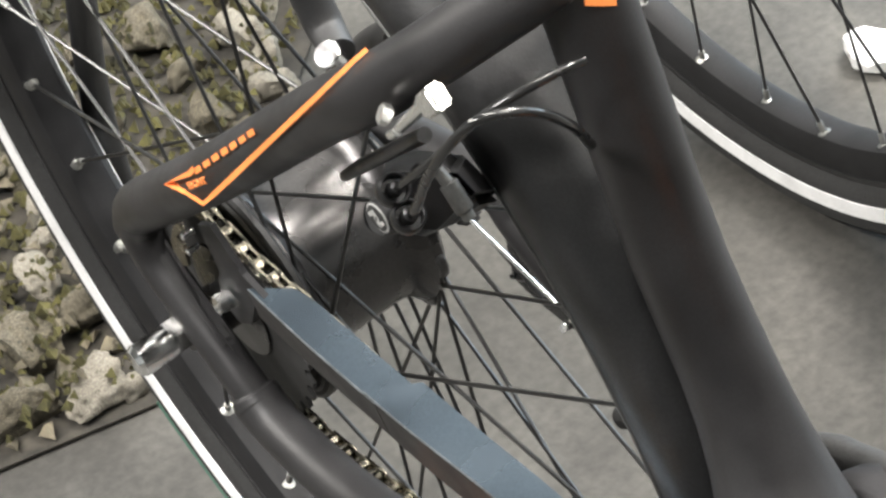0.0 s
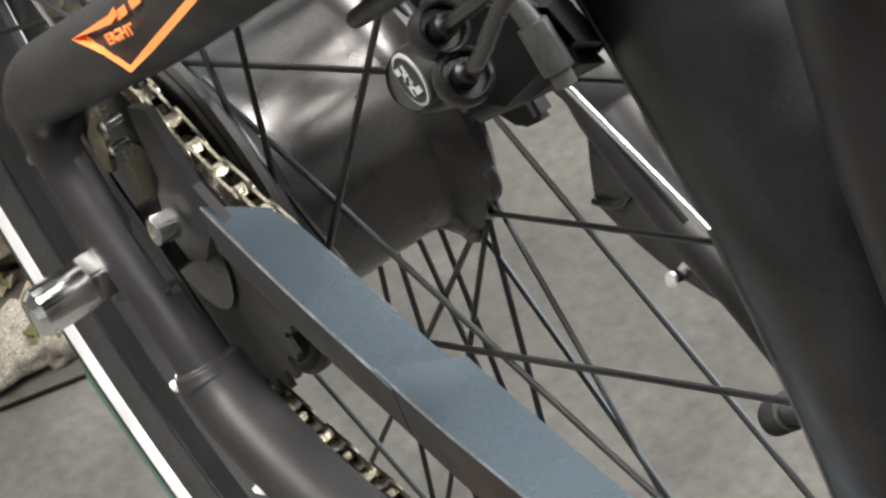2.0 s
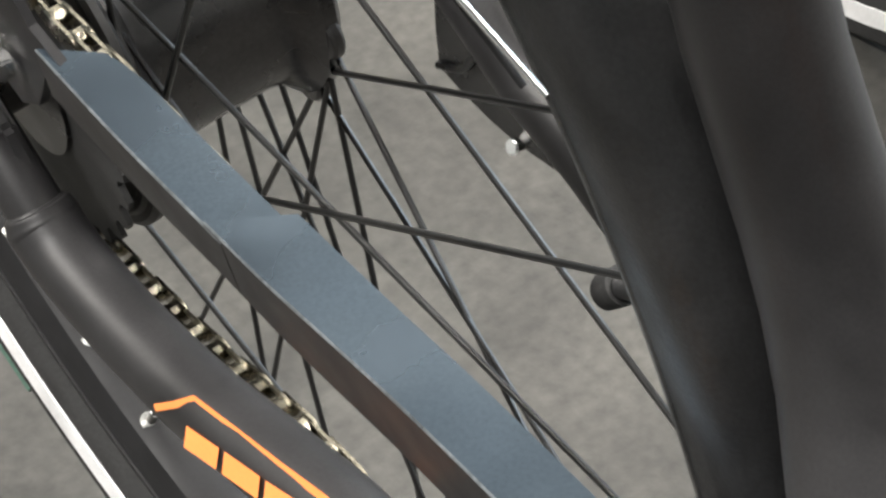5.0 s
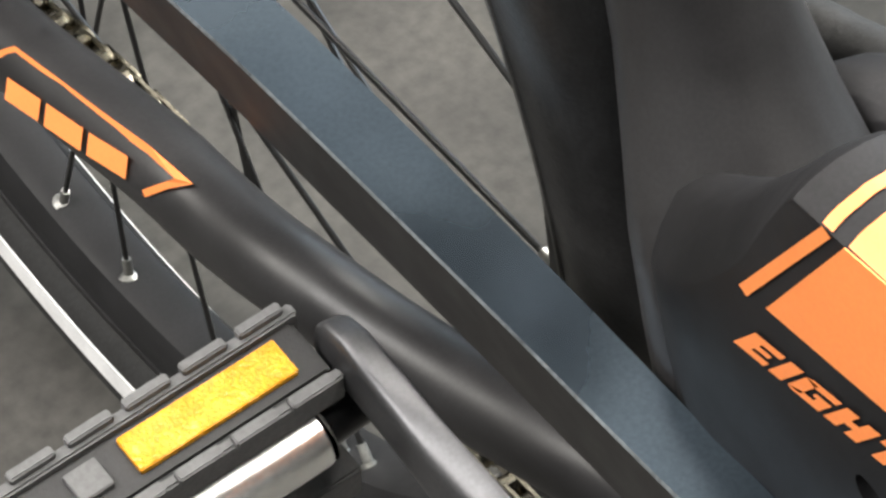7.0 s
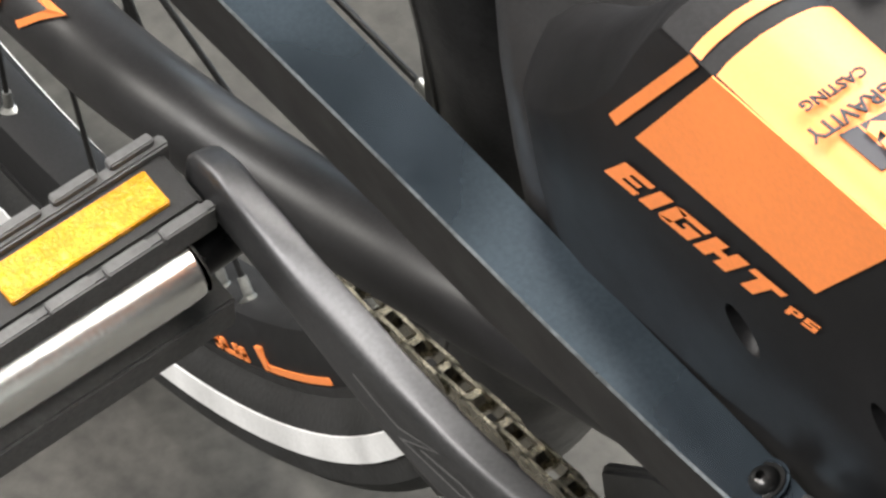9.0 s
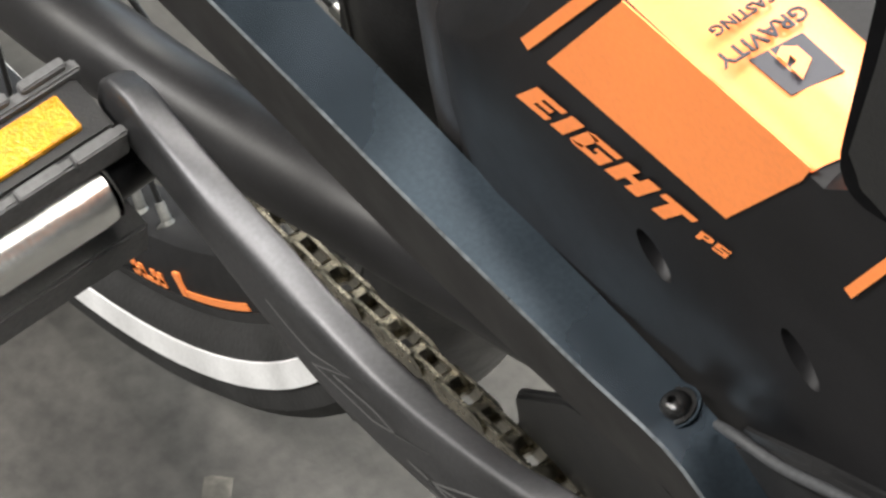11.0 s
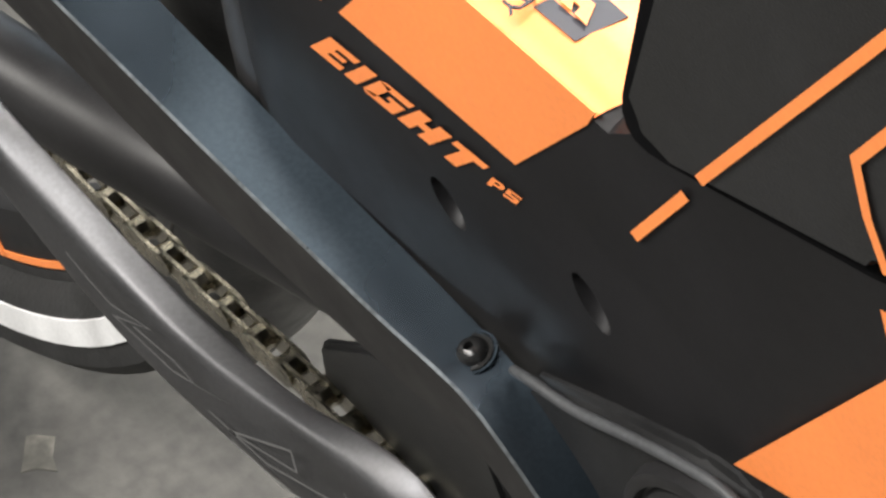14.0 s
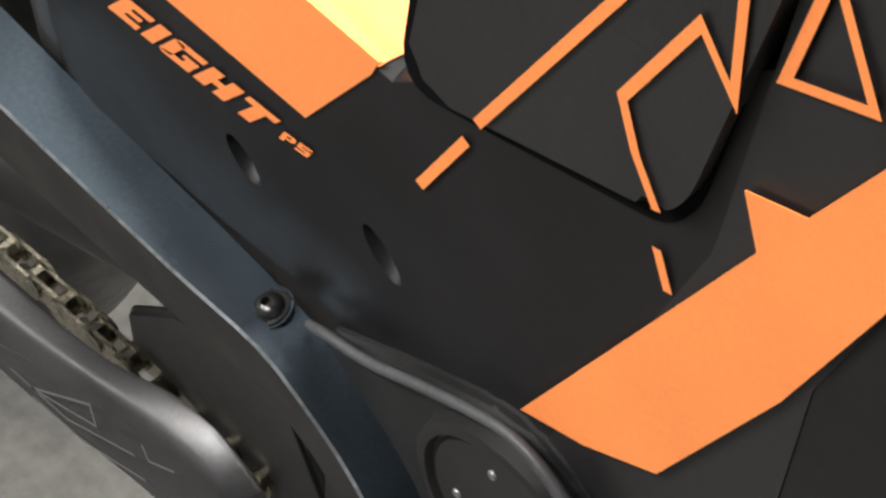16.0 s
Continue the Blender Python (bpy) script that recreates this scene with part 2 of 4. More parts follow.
def build_wheel(parent, centre, lacing, hub_profile, name, label):
    """lacing: rim angle, hub angle, side, flange place and flange radius of each spoke."""
    wheel = part(name, lathe(RIM, 128, centre=centre), RIMBLACK, parent, label)
    part("tyre", lathe(TYRE, 128, centre=centre), RUBBER, wheel, "black city tyre")
    for side in (-1, 1):
        part("brake_track", lathe([(0.3156, side * 0.0134), (0.3156, side * 0.0143), (0.3212, side * 0.0143), (0.3212, side * 0.0134)], 128, centre=centre), TRACK, wheel, "worn grey brake track")
        part("reflective_strip", lathe([(0.3285, side * 0.0200), (0.329, side * 0.0217), (0.3372, side * 0.0236), (0.3378, side * 0.0222)], 128, centre=centre), STRIP, wheel, "white reflective strip")
    part("hub", lathe(hub_profile, 72, centre=centre), HUB, wheel, "large glossy black gear hub" if len(hub_profile) > 12 else "slim black hub")
    for rim_a, hub_a, side, y, r in lacing:
        a, b = radians(rim_a), radians(hub_a)
        h = Vector(centre) + Vector((r * math.cos(b), y, r * math.sin(b)))
        e = Vector(centre) + Vector((0.2970 * math.cos(a), side * 0.0012 - 0.004, 0.2970 * math.sin(a)))
        d = e - h
        ob = part("spoke", spoke_mesh, None, wheel)
        ob.matrix_local = Matrix.Translation(h) @ d.to_track_quat("Z", "Y").to_matrix().to_4x4() @ Matrix.Diagonal((1, 1, d.length, 1))
        nb = part("nipple", nip_mesh, None, wheel)
        nb.matrix_local = Matrix.Translation(e) @ d.to_track_quat("Y", "Z").to_matrix().to_4x4()
    return wheel


GEAR_HUB = [(0.006, -0.062), (0.012, -0.062), (0.012, -0.05), (0.03, -0.048), (0.03, -0.041), (0.044, -0.0375), (0.0545, -0.0325), (0.0545, -0.0285), (0.050, -0.0265), (0.0462, -0.0235), (0.0445, -0.0175), (0.0440, 0.020), (0.0452, 0.026), (0.049, 0.0305), (0.0520, 0.033), (0.0520, 0.0375), (0.046, 0.0415), (0.03, 0.046), (0.012, 0.050), (0.012, 0.066), (0.006, 0.066)]
LACING = [(-8.3, 77.6, -1, -0.0275, 0.0522), (-30.6, -21.1, 1, 0.036, 0.0505), (1.4, 42.6, 1, 0.0376, 0.0511), (22.8, -34.9, 1, 0.0359, 0.0506), (14.2, -37.4, -1, -0.0299, 0.0503), (-113.6, -56.0, 1, 0.0361, 0.0507), (-64.3, -91.2, 1, 0.0359, 0.0505), (-70.6, -39.2, 1, 0.036, 0.0505), (-21.5, -55.8, 1, 0.0362, 0.0505), (-36.6, 30.5, -1, -0.0275, 0.052), (-93.0, -147.8, 1, 0.0349, 0.0509), (-46.1, -93.9, -1, -0.0308, 0.0507), (50.9, -12.6, -1, -0.0296, 0.0509), (31.9, 101.3, -1, -0.0301, 0.0503), (81.7, 27.1, -1, -0.03, 0.0505), (-60.5, -126.0, 1, 0.036, 0.0505)]
LACING += [(-81.2 - 10.1 * k, -81.2 - 10.1 * k + (62 if (k // 2) % 2 else -62), -1 if k % 2 else 1, -0.031 if k % 2 else 0.036, 0.0505) for k in range(19) if k not in (1, 3)]
wheel = build_wheel(bike, AX, LACING, GEAR_HUB, "rear_wheel", "deep black rim with orange marks")
# the spoke holes of the far flange sit in lobes
for k in range(8):
    a = radians(45 * k - 58)
    part("flange_lobe", lathe([(0.0002, 0.0), (0.0085, 0.0), (0.0095, 0.0012), (0.0095, 0.0035), (0.0085, 0.0047), (0.0002, 0.0047)], 20, centre=(0.0462 * math.cos(a), 0.0328, AX.z + 0.0462 * math.sin(a))), HUB, wheel)


part("dust_ring", lathe([(0.040, -0.0365), (0.0520, -0.0365), (0.0535, -0.0378), (0.0560, -0.0378), (0.0575, -0.0365), (0.0600, -0.0365), (0.0620, -0.0350), (0.0620, -0.0325), (0.0585, -0.0310), (0.0565, -0.0300), (0.040, -0.0290)], 72, centre=AX), SATIN, wheel, "black rubber dust ring")


def rim_mark(a0, a1, r0, r1):
    return lathe([(r0, -0.0128), (r0, -0.0141), (r1, -0.0141), (r1, -0.0128)], 8, centre=AX, arc=(a0, a1))


for a0, a1, r0, r1 in ((-64.4, -63.7, 0.3090, 0.3148), (-63.2, -62.6, 0.3090, 0.3148), (-61.5, -60.9, 0.3090, 0.3148), (-60.5, -59.9, 0.3090, 0.3148), (-64.4, -62.6, 0.3110, 0.3130), (-62.6, -61.5, 0.3132, 0.3148), (-61.5, -59.9, 0.3114, 0.3130)):
    part("rim_logo_bar", rim_mark(a0, a1, r0, r1), ORANGE, wheel, "orange printed mark")
part("rim_stripe", rim_mark(-56.9, -47.2, 0.3122, 0.3148), ORANGE, wheel, "orange printed stripe")
part("rim_stripe", rim_mark(-57.6, -56.7, 0.3058, 0.3148), ORANGE, wheel, "orange printed stripe")

# sprocket behind the guard
bm = bmesh.new()
teeth = 28
ring_a, ring_b = [], []
for k in range(teeth * 4):
    a = 2 * math.pi * k / (teeth * 4)
    r = 0.0615 if k % 4 in (1, 2) else 0.0565
    ring_a.append((r * math.cos(a), -0.0445, AX.z + r * math.sin(a)))
    ring_b.append((r * math.cos(a), -0.0465, AX.z + r * math.sin(a)))
block(ring_a, ring_b, bm)
part("sprocket", bm, RUBBER, bike, "dark toothed rear sprocket", smooth=False)

# fender round the upper front of the tyre
fprof = [(0.3310, -0.0268), (0.3420, -0.0285), (0.3520, -0.0272), (0.3600, -0.0200), (0.3630, -0.0090), (0.3635, 0.0), (0.3630, 0.0090), (0.3600, 0.0200), (0.3520, 0.0272), (0.3420, 0.0285), (0.3310, 0.0268),
         (0.3310, 0.0256), (0.3420, 0.0273), (0.3512, 0.0262), (0.3588, 0.0194), (0.3618, 0.0086), (0.3623, 0.0), (0.3618, -0.0086), (0.3588, -0.0194), (0.3512, -0.0262), (0.3420, -0.0273), (0.3310, -0.0256)]
fender = part("fender", lathe(fprof, 96, centre=AX, arc=(-34, 178)), FENDER, bike, "matte black mudguard over the rear wheel")

for side in (-1, 1):
    # The bead's paler grey puts the highlight on the fender edge into colour.
    part("edge_bead", lathe([(0.3308 + 0.0011 * math.cos(radians(60 * k)), side * 0.0266 + 0.0011 * math.sin(radians(60 * k))) for k in range(6)], 96, centre=AX, arc=(-34, 178)), BARREL, fender, "edge bead in pale grey, painting the highlight along the fender's rim")

# frame
def foot_ring(z, xc, back, front, near, far, n=48):
    """A level section through the seat tube or its foot, drawn out to the drive side and forward."""
    out = []
    for k in range(n):
        a = 2 * math.pi * k / n
        c, q = math.cos(a), math.sin(a)
        blend = min(1.0, max(0.0, (0.35 - q) / 1.1))
        blend = blend * blend * (3 - 2 * blend)
        reach = back + (front - back) * blend if c > 0 else back
        out.append((xc + reach * c, (near if q < 0 else far) * q, z))
    return out


SECTIONS = [(0.86, 0.312, 0.0178, 0.0168, 0.0168, 0.0168), (0.66, 0.3315, 0.0182, 0.0168, 0.0168, 0.0168), (0.60, 0.337, 0.0186, 0.0168, 0.0169, 0.0168), (0.56, 0.3405, 0.0192, 0.0170, 0.0170, 0.0168), (0.53, 0.3445, 0.0198, 0.0172, 0.0172, 0.0168), (0.505, 0.3510, 0.0202, 0.0178, 0.0176, 0.0168), (0.485, 0.3575, 0.0204, 0.0190, 0.0185, 0.0168), (0.468, 0.3640, 0.0205, 0.0215, 0.0210, 0.0168), (0.452, 0.3720, 0.0208, 0.0255, 0.0260, 0.0168), (0.436, 0.3820, 0.0222, 0.0300, 0.0340, 0.0168), (0.420, 0.3930, 0.0270, 0.0330, 0.0420, 0.0168), (0.400, 0.4030, 0.0330, 0.0350, 0.0470, 0.0168), (0.360, 0.4080, 0.0350, 0.0350, 0.0480, 0.0168)]
bm = bmesh.new()
rings = [[bm.verts.new(v) for v in foot_ring(*st)] for st in SECTIONS]
for a, b in zip(rings, rings[1:]):
    for k in range(len(a)):
        bm.faces.new((a[k], a[(k + 1) % len(a)], b[(k + 1) % len(a)], b[k]))
bm.faces.new(rings[0])
bm.faces.new(rings[-1])
frame_set = part("frame", bm, FRAME, bike, "matte black aluminium frame", angle=60)
STAY = [(-0.0237, -0.0665, 0.3999), (-0.0136, -0.0660, 0.4140), (0.0214, -0.0671, 0.4390), (0.1150, -0.0676, 0.5042), (0.2247, -0.0660, 0.5843), (0.2813, -0.0555, 0.6231), (0.3300, -0.0200, 0.6600), (0.3360, -0.0080, 0.6640)]
CARM = [(-0.0110, -0.0665, 0.4150), (-0.0190, -0.0682, 0.4015), (-0.0150, -0.0682, 0.3840), (-0.0018, -0.0682, 0.3700), (0.0134, -0.0682, 0.3562), (0.0320, -0.0682, 0.3400), (0.0440, -0.0682, 0.3290), (0.0560, -0.0682, 0.3215)]
CSTAY = [(0.0395, -0.0682, 0.3340), (0.0403, -0.0682, 0.3327), (0.0425, -0.0682, 0.3296), (0.0445, -0.0682, 0.3275), (0.0560, -0.0682, 0.3215), (0.0820, -0.0682, 0.3165), (0.1095, -0.0682, 0.3150), (0.1349, -0.0682, 0.3165), (0.1684, -0.0682, 0.3221), (0.2067, -0.0682, 0.3290), (0.2380, -0.0682, 0.3305), (0.2746, -0.0671, 0.3357), (0.3266, -0.0560, 0.3304), (0.4734, -0.0340, 0.3461)]
LSTAY = [(-0.0333, 0.0580, 0.3748), (0.0784, 0.0580, 0.3916), (0.1015, 0.0580, 0.3798), (0.1282, 0.0580, 0.3593), (0.1580, 0.0560, 0.3497), (0.2460, 0.0530, 0.3127), (0.4211, 0.0350, 0.3395)]
part("seat_stay", tube(STAY, [0.0118, 0.0125, 0.0128, 0.0128, 0.0128, 0.0126, 0.0124, 0.0110], 28, 8), FRAME, frame_set)
part("seat_stay", tube([(x, -y, z) for x, y, z in STAY], [0.0118, 0.0125, 0.0128, 0.0128, 0.0128, 0.0126, 0.0124, 0.0110], 28, 8), FRAME, frame_set)
part("stay_arm", tube(CARM, [0.0108, 0.0102, 0.0094, 0.0092, 0.0092, 0.0092, 0.0092, 0.0090], 28, 8), FRAME, frame_set, "black dropout arm welded to the chain stay")
part("chain_stay", tube(CSTAY, [0.0092, 0.0110, 0.0120, 0.0118, 0.0117, 0.0118, 0.0120, 0.0122, 0.0124, 0.0124, 0.0122, 0.0118, 0.0115, 0.011], 28, 8), FRAME, frame_set)
part("chain_stay", tube(LSTAY, 0.0115, 28, 8), FRAME, frame_set)
for side in (1, -1):
    y0, y1 = -0.062 * side, -0.069 * side
    loop = [(-0.0352, 0.3981), (-0.0186, 0.4069), (0.0, 0.3774), (0.0302, 0.3570), (0.0401, 0.3420), (0.0242, 0.3300), (-0.0023, 0.3280), (-0.0237, 0.3330), (-0.0329, 0.3528)]
    part("dropout", block([(x, y0, z) for x, z in loop], [(x, y1, z) for x, z in loop], bevel=0.002), FRAME, frame_set, smooth=False)
NUT = Vector((0, -0.0745, 0.352))
nut = part("axle_nut", hexagon(NUT, (0, -1, 0), 0.0092, 0.0085, 6, bevel=0.0008), CHROME, bike, "chrome hexagonal axle nut", angle=20)
part("cap", lathe([(0.0001, -0.008), (0.0082, -0.008), (0.0082, -0.025), (0.0062, -0.0275), (0.0001, -0.028)], 28, centre=NUT), CHROME, nut)
part("washer", lathe([(0.0001, 0.004), (0.0105, 0.004), (0.0105, -0.0005), (0.0001, -0.0005)], 28, centre=NUT), DARKMETAL, nut)

# chain guard: a rail with a flat top and a deep outer face, in two overlapping lengths
def rail(stations, deep, bm=None):
    """stations: outer edge and inner edge points of the top face."""
    bm = bm or bmesh.new()
    rings, last = [], Vector((-0.2, 0, -1))
    for k, (o, i) in enumerate(stations):
        o, i = Vector(o), Vector(i)
        nxt, prv = Vector(stations[min(k + 1, len(stations) - 1)][0]), Vector(stations[max(k - 1, 0)][0])
        t = (nxt - prv).normalized()
        w = (i - o).normalized()
        down = t.cross(Vector((0, 1, 0))).normalized()
        if down.dot(last) < 0:
            down.negate()
        last = down
        low = down * deep[k] + Vector((0, 0.1, 0)) * deep[k]
        rings.append([bm.verts.new(v) for v in (o + low, o + down * 0.0006, o + w * 0.0006 - down * 0.0001, i, i + down * 0.003, o + w * 0.003 + down * 0.003, o + w * 0.002 + low)])
    for a, b in zip(rings, rings[1:]):
        for k in range(7):
            # Slot 0 paints the top's sheen, 1 the side's shade, 2 the edge highlight.
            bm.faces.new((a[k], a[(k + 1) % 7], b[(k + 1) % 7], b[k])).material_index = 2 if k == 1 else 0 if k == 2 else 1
    bm.faces.new(rings[0])
    bm.faces.new(rings[-1]).material_index = 1
    return bm


def along_line(pts, n):
    """n points evenly spaced along a smooth line."""
    p = curve_points(pts, 8)
    run = [0.0]
    for a, b in zip(p, p[1:]):
        run.append(run[-1] + (b - a).length)
    return [Vector([float(np.interp(run[-1] * k / (n - 1), run, [q[i] for q in p])) for i in range(3)]) for k in range(n)]


REAR_OUT = [(0.0790, -0.0660, 0.4160), (0.0980, -0.0660, 0.4126), (0.1258, -0.0660, 0.4086), (0.1661, -0.0660, 0.4054), (0.1740, -0.0660, 0.4046)]
REAR_IN = [(0.0930, -0.0515, 0.4138), (0.1060, -0.0490, 0.4118), (0.1300, -0.0485, 0.4086), (0.1693, -0.0487, 0.4056), (0.1790, -0.0487, 0.4046)]
REAR = list(zip(along_line(REAR_OUT, 12), along_line(REAR_IN, 12)))
guard = part("chain_guard", rail(REAR, [0.021] * 12), GUARD, bike, "satin chain guard with blue-grey sheen painted on top and shade on its side", angle=25)
guard.data.materials.append(GUARDSHADE)
guard.data.materials.append(WORNGLINT)
FRONT_OUT = [(0.1661, -0.0660, 0.4070), (0.1965, -0.0660, 0.4050), (0.2548, -0.0660, 0.4058), (0.2940, -0.0660, 0.4038), (0.3325, -0.0660, 0.4010), (0.3706, -0.0660, 0.3980), (0.4130, -0.0660, 0.3940), (0.4460, -0.0660, 0.3917), (0.4720, -0.0660, 0.3905), (0.4890, -0.0660, 0.3908), (0.5000, -0.0660, 0.3890), (0.5110, -0.0660, 0.3822), (0.5203, -0.0660, 0.3749), (0.5300, -0.0660, 0.3620), (0.5360, -0.0660, 0.3450)]
FRONT_IN = [(0.1815, -0.0457, 0.4062), (0.2249, -0.0466, 0.4056), (0.2630, -0.0472, 0.4058), (0.2943, -0.0474, 0.4038), (0.3294, -0.0477, 0.4012), (0.3597, -0.0481, 0.3988), (0.3917, -0.0488, 0.3960), (0.4140, -0.0492, 0.3935), (0.4459, -0.0503, 0.3917), (0.4665, -0.0508, 0.3905), (0.4840, -0.0520, 0.3908), (0.5010, -0.0530, 0.3890), (0.5128, -0.0533, 0.3810), (0.5213, -0.0538, 0.3740), (0.5310, -0.0538, 0.3610), (0.5370, -0.0538, 0.3440)]
FO, FI = along_line(FRONT_OUT, 56), along_line(FRONT_IN, 56)
front_deep = [float(v) for v in np.interp(np.linspace(0, 1, 56), (0, 0.3, 0.6, 0.85, 1), (0.023, 0.030, 0.030, 0.020, 0.014))]
front_rail = part("front_rail", rail(list(zip(FO, FI)), front_deep), GUARD, guard, "front length of the guard with painted top sheen and side shade", angle=25)
front_rail.data.materials.append(GUARDSHADE)
front_rail.data.materials.append(WORNGLINT)
B0 = Vector((0.0545, -0.0660, 0.3965))
TAB = [(0.0440, -0.0640, 0.4330), (0.0590, -0.0640, 0.4400), (0.0739, -0.0640, 0.4195), (0.0900, -0.0640, 0.4140), (0.0760, -0.0640, 0.4040), (0.0620, -0.0640, 0.3840), (0.0480, -0.0640, 0.3770), (0.0379, -0.0640, 0.3830), (0.0420, -0.0640, 0.3990), (0.0483, -0.0640, 0.4070)]
part("tab", block(TAB, [(p[0], p[1] + 0.003, p[2]) for p in TAB]), CASE, guard, "dark mounting tab", smooth=False)
part("bolt", hexagon(B0, (-0.05, -1, 0.15), 0.0050, 0.0075, 6, bevel=0.0006), CHROME, guard, "chrome hexagon bolt", angle=20)
S0 = Vector((0.4896, -0.0573, 0.3902))
def screw(name, centre, up, r, parent, mat=STEEL):
    up = Vector(up).normalized()
    q = up.to_track_quat("Y", "Z").to_matrix().to_4x4()
    bm = lathe([(0.0001, r * 0.25), (r * 0.28, r * 0.25), (r * 0.30, r * 0.78), (r * 0.55, r * 0.72), (r * 0.85, r * 0.5), (r, r * 0.2), (r, 0), (0.0001, 0)], 24)
    lathe([(r * 1.0, 0), (r * 1.0, r * 0.12), (r * 1.3, r * 0.12), (r * 1.3, 0)], 24, bm=bm)
    bm.transform(Matrix.Translation(centre) @ q)
    return part(name, bm, mat, parent)


SB = lathe([(0.0050, -0.0004), (0.0050, 0.0003), (0.0056, 0.0003), (0.0056, -0.0004)], 28)
SB.transform(Matrix.Translation(S0) @ Vector((-0.18, -0.25, 0.98)).to_track_quat("Y", "Z").to_matrix().to_4x4())
part("screw_seat", SB, GUARD, guard, "raised ring round the screw")
screw("screw", S0, (-0.18, -0.25, 0.98), 0.0036, guard, HOSE)

# drive chain
def chain_link(outer):
    bm = bmesh.new()
    half = 0.0029 if outer else 0.002
    for side in (-1, 1):
        loop = []
        for k in range(20):
            a = 2 * math.pi * k / 20
            c, s_ = math.cos(a), math.sin(a)
            x = 0.00635 * (1 if c > 0 else -1) + 0.0042 * c
            z = 0.0040 * s_ * (1 - 0.42 * math.exp(-(x / 0.0036) ** 2))
            loop.append((x, z))
        loop.sort(key=lambda p: math.atan2(p[1], p[0]))
        block([(x, side * half - 0.0005, z) for x, z in loop], [(x, side * half + 0.0005, z) for x, z in loop], bm)
    for x in (-0.00635, 0.00635):
        rod((x, -0.0035 if outer else -0.002, 0), (x, 0.0035 if outer else 0.002, 0), 0.0019 if outer else 0.0038, 10, bm)
    return finish(bm)


LINK = [chain_link(True), chain_link(False)]
for me in LINK:
    me.materials.append(CHAIN)
YC = -0.0465
SR = 0.0590
LOW = [(0.46, -0.047, 0.285), (0.404, -0.047, 0.2835), (0.358, -0.0465, 0.2805), (0.317, -0.0465, 0.2795), (0.22, -0.0465, 0.291), (0.148, -0.0465, 0.2985), (0.1031, -0.0465, 0.2947), (0.0736, -0.0465, 0.2935), (0.048, -0.0465, 0.2940), (0.0250, -0.0465, 0.2960)]
pts = curve_points(LOW, 12)
a_in, a_out = -68.0, -290.0
for k in range(1, 40):
    a = radians(a_in + (a_out - a_in) * k / 40)
    pts.append(Vector((SR * math.cos(a), YC, AX.z + SR * math.sin(a))))
pts += curve_points([(0.0202, YC, 0.4075), (0.0393, YC, 0.4010), (0.0563, YC, 0.3985), (0.0800, YC, 0.3965), (0.13, YC, 0.392), (0.20, YC, 0.384), (0.30, YC, 0.376), (0.45, YC, 0.366)], 12)
chain = part("chain", rod(LOW[0], Vector(LOW[0]) + Vector((0.002, 0, 0.0)), 0.0015), CHAIN, bike, "nickel-plated drive chain")
walked, k, prev = 0.0, 0, pts[0]
for a, b in zip(pts, pts[1:]):
    seg = (b - a).length
    while walked + seg >= 0.0127 * k:
        c = a + (b - a) * ((0.0127 * k - walked) / seg if seg else 0)
        if k:
            mid, d = (c + prev) / 2, (c - prev)
            ob = part("link", LINK[k % 2], None, chain)
            ob.matrix_local = Matrix.Translation(mid) @ Matrix.Rotation(-math.atan2(d.z, d.x), 4, "Y")
        prev = c
        k += 1
    walked += seg

# motor casing under the seat tube: flat side, a crease, and a sloping shoulder
def crease(x):
    return 0.4966 - 0.11 * (min(x, 0.5300) - 0.469) + 0.85 * max(0, x - 0.5300)


TOP = [(0.0, 0.0), (0.0008, 0.0006), (0.002, 0.0012), (0.0045, 0.0020), (0.011, 0.0030), (0.018, 0.0025), (0.0235, 0.0012), (0.0275, -0.0012), (0.030, -0.004), (0.0325, -0.012), (0.035, -0.045)]
def casing_ring(x, y_side, z_low, drop):
    """One upright section across the casing; the far side stands lower."""
    soft = min(1.0, max(0.0, (0.4595 - x) / 0.022))
    half = [(y_side * 0.55, z_low - 0.012), (y_side * 0.86, z_low - 0.004), (y_side, z_low + 0.012), (y_side, crease(x) - drop - 0.002 - 0.016 * soft)]
    half += [(y_side * (1 - a / 0.05), max(z_low + 0.02, crease(x) + b - drop - 0.014 * soft * max(0.0, 1 - a / 0.018) ** 2)) for a, b in TOP]
    sunk = [(y, min(z, max(z_low + 0.012, crease(x) - 0.075))) for y, z in half]
    return [(x, y, z) for y, z in half] + [(x, -y, z) for y, z in reversed(sunk)]


def back_drop(x):
    """How far the top falls away behind the shoulder, towards the seat tube."""
    return float(np.interp(x, (0.372, 0.400, 0.422, 0.440, 0.450, 0.4565, 0.460), (0.085, 0.066, 0.046, 0.024, 0.0105, 0.0028, 0.0)))


stations = [(0.422 - 0.05 * math.cos(radians(a)), -0.05 * math.sin(radians(a)), 0.325) for a in (8, 20, 32, 44, 56, 68, 79)]
stations += [(x, -0.05, 0.325 + max(0, x - 0.58) * 0.3) for x in (0.422, 0.431, 0.440, 0.445, 0.450, 0.454, 0.457, 0.460, 0.47, 0.50, 0.53, 0.56, 0.60, 0.64, 0.70)]
stations = [(x, y, z, back_drop(x)) for x, y, z in stations]
bm = bmesh.new()
rings = [[bm.verts.new(v) for v in casing_ring(*st)] for st in stations]
for a, b in zip(rings, rings[1:]):
    n = len(a)
    for k in range(n):
        bm.faces.new((a[k], a[(k + 1) % n], b[(k + 1) % n], b[k]))
bm.faces.new(rings[0])
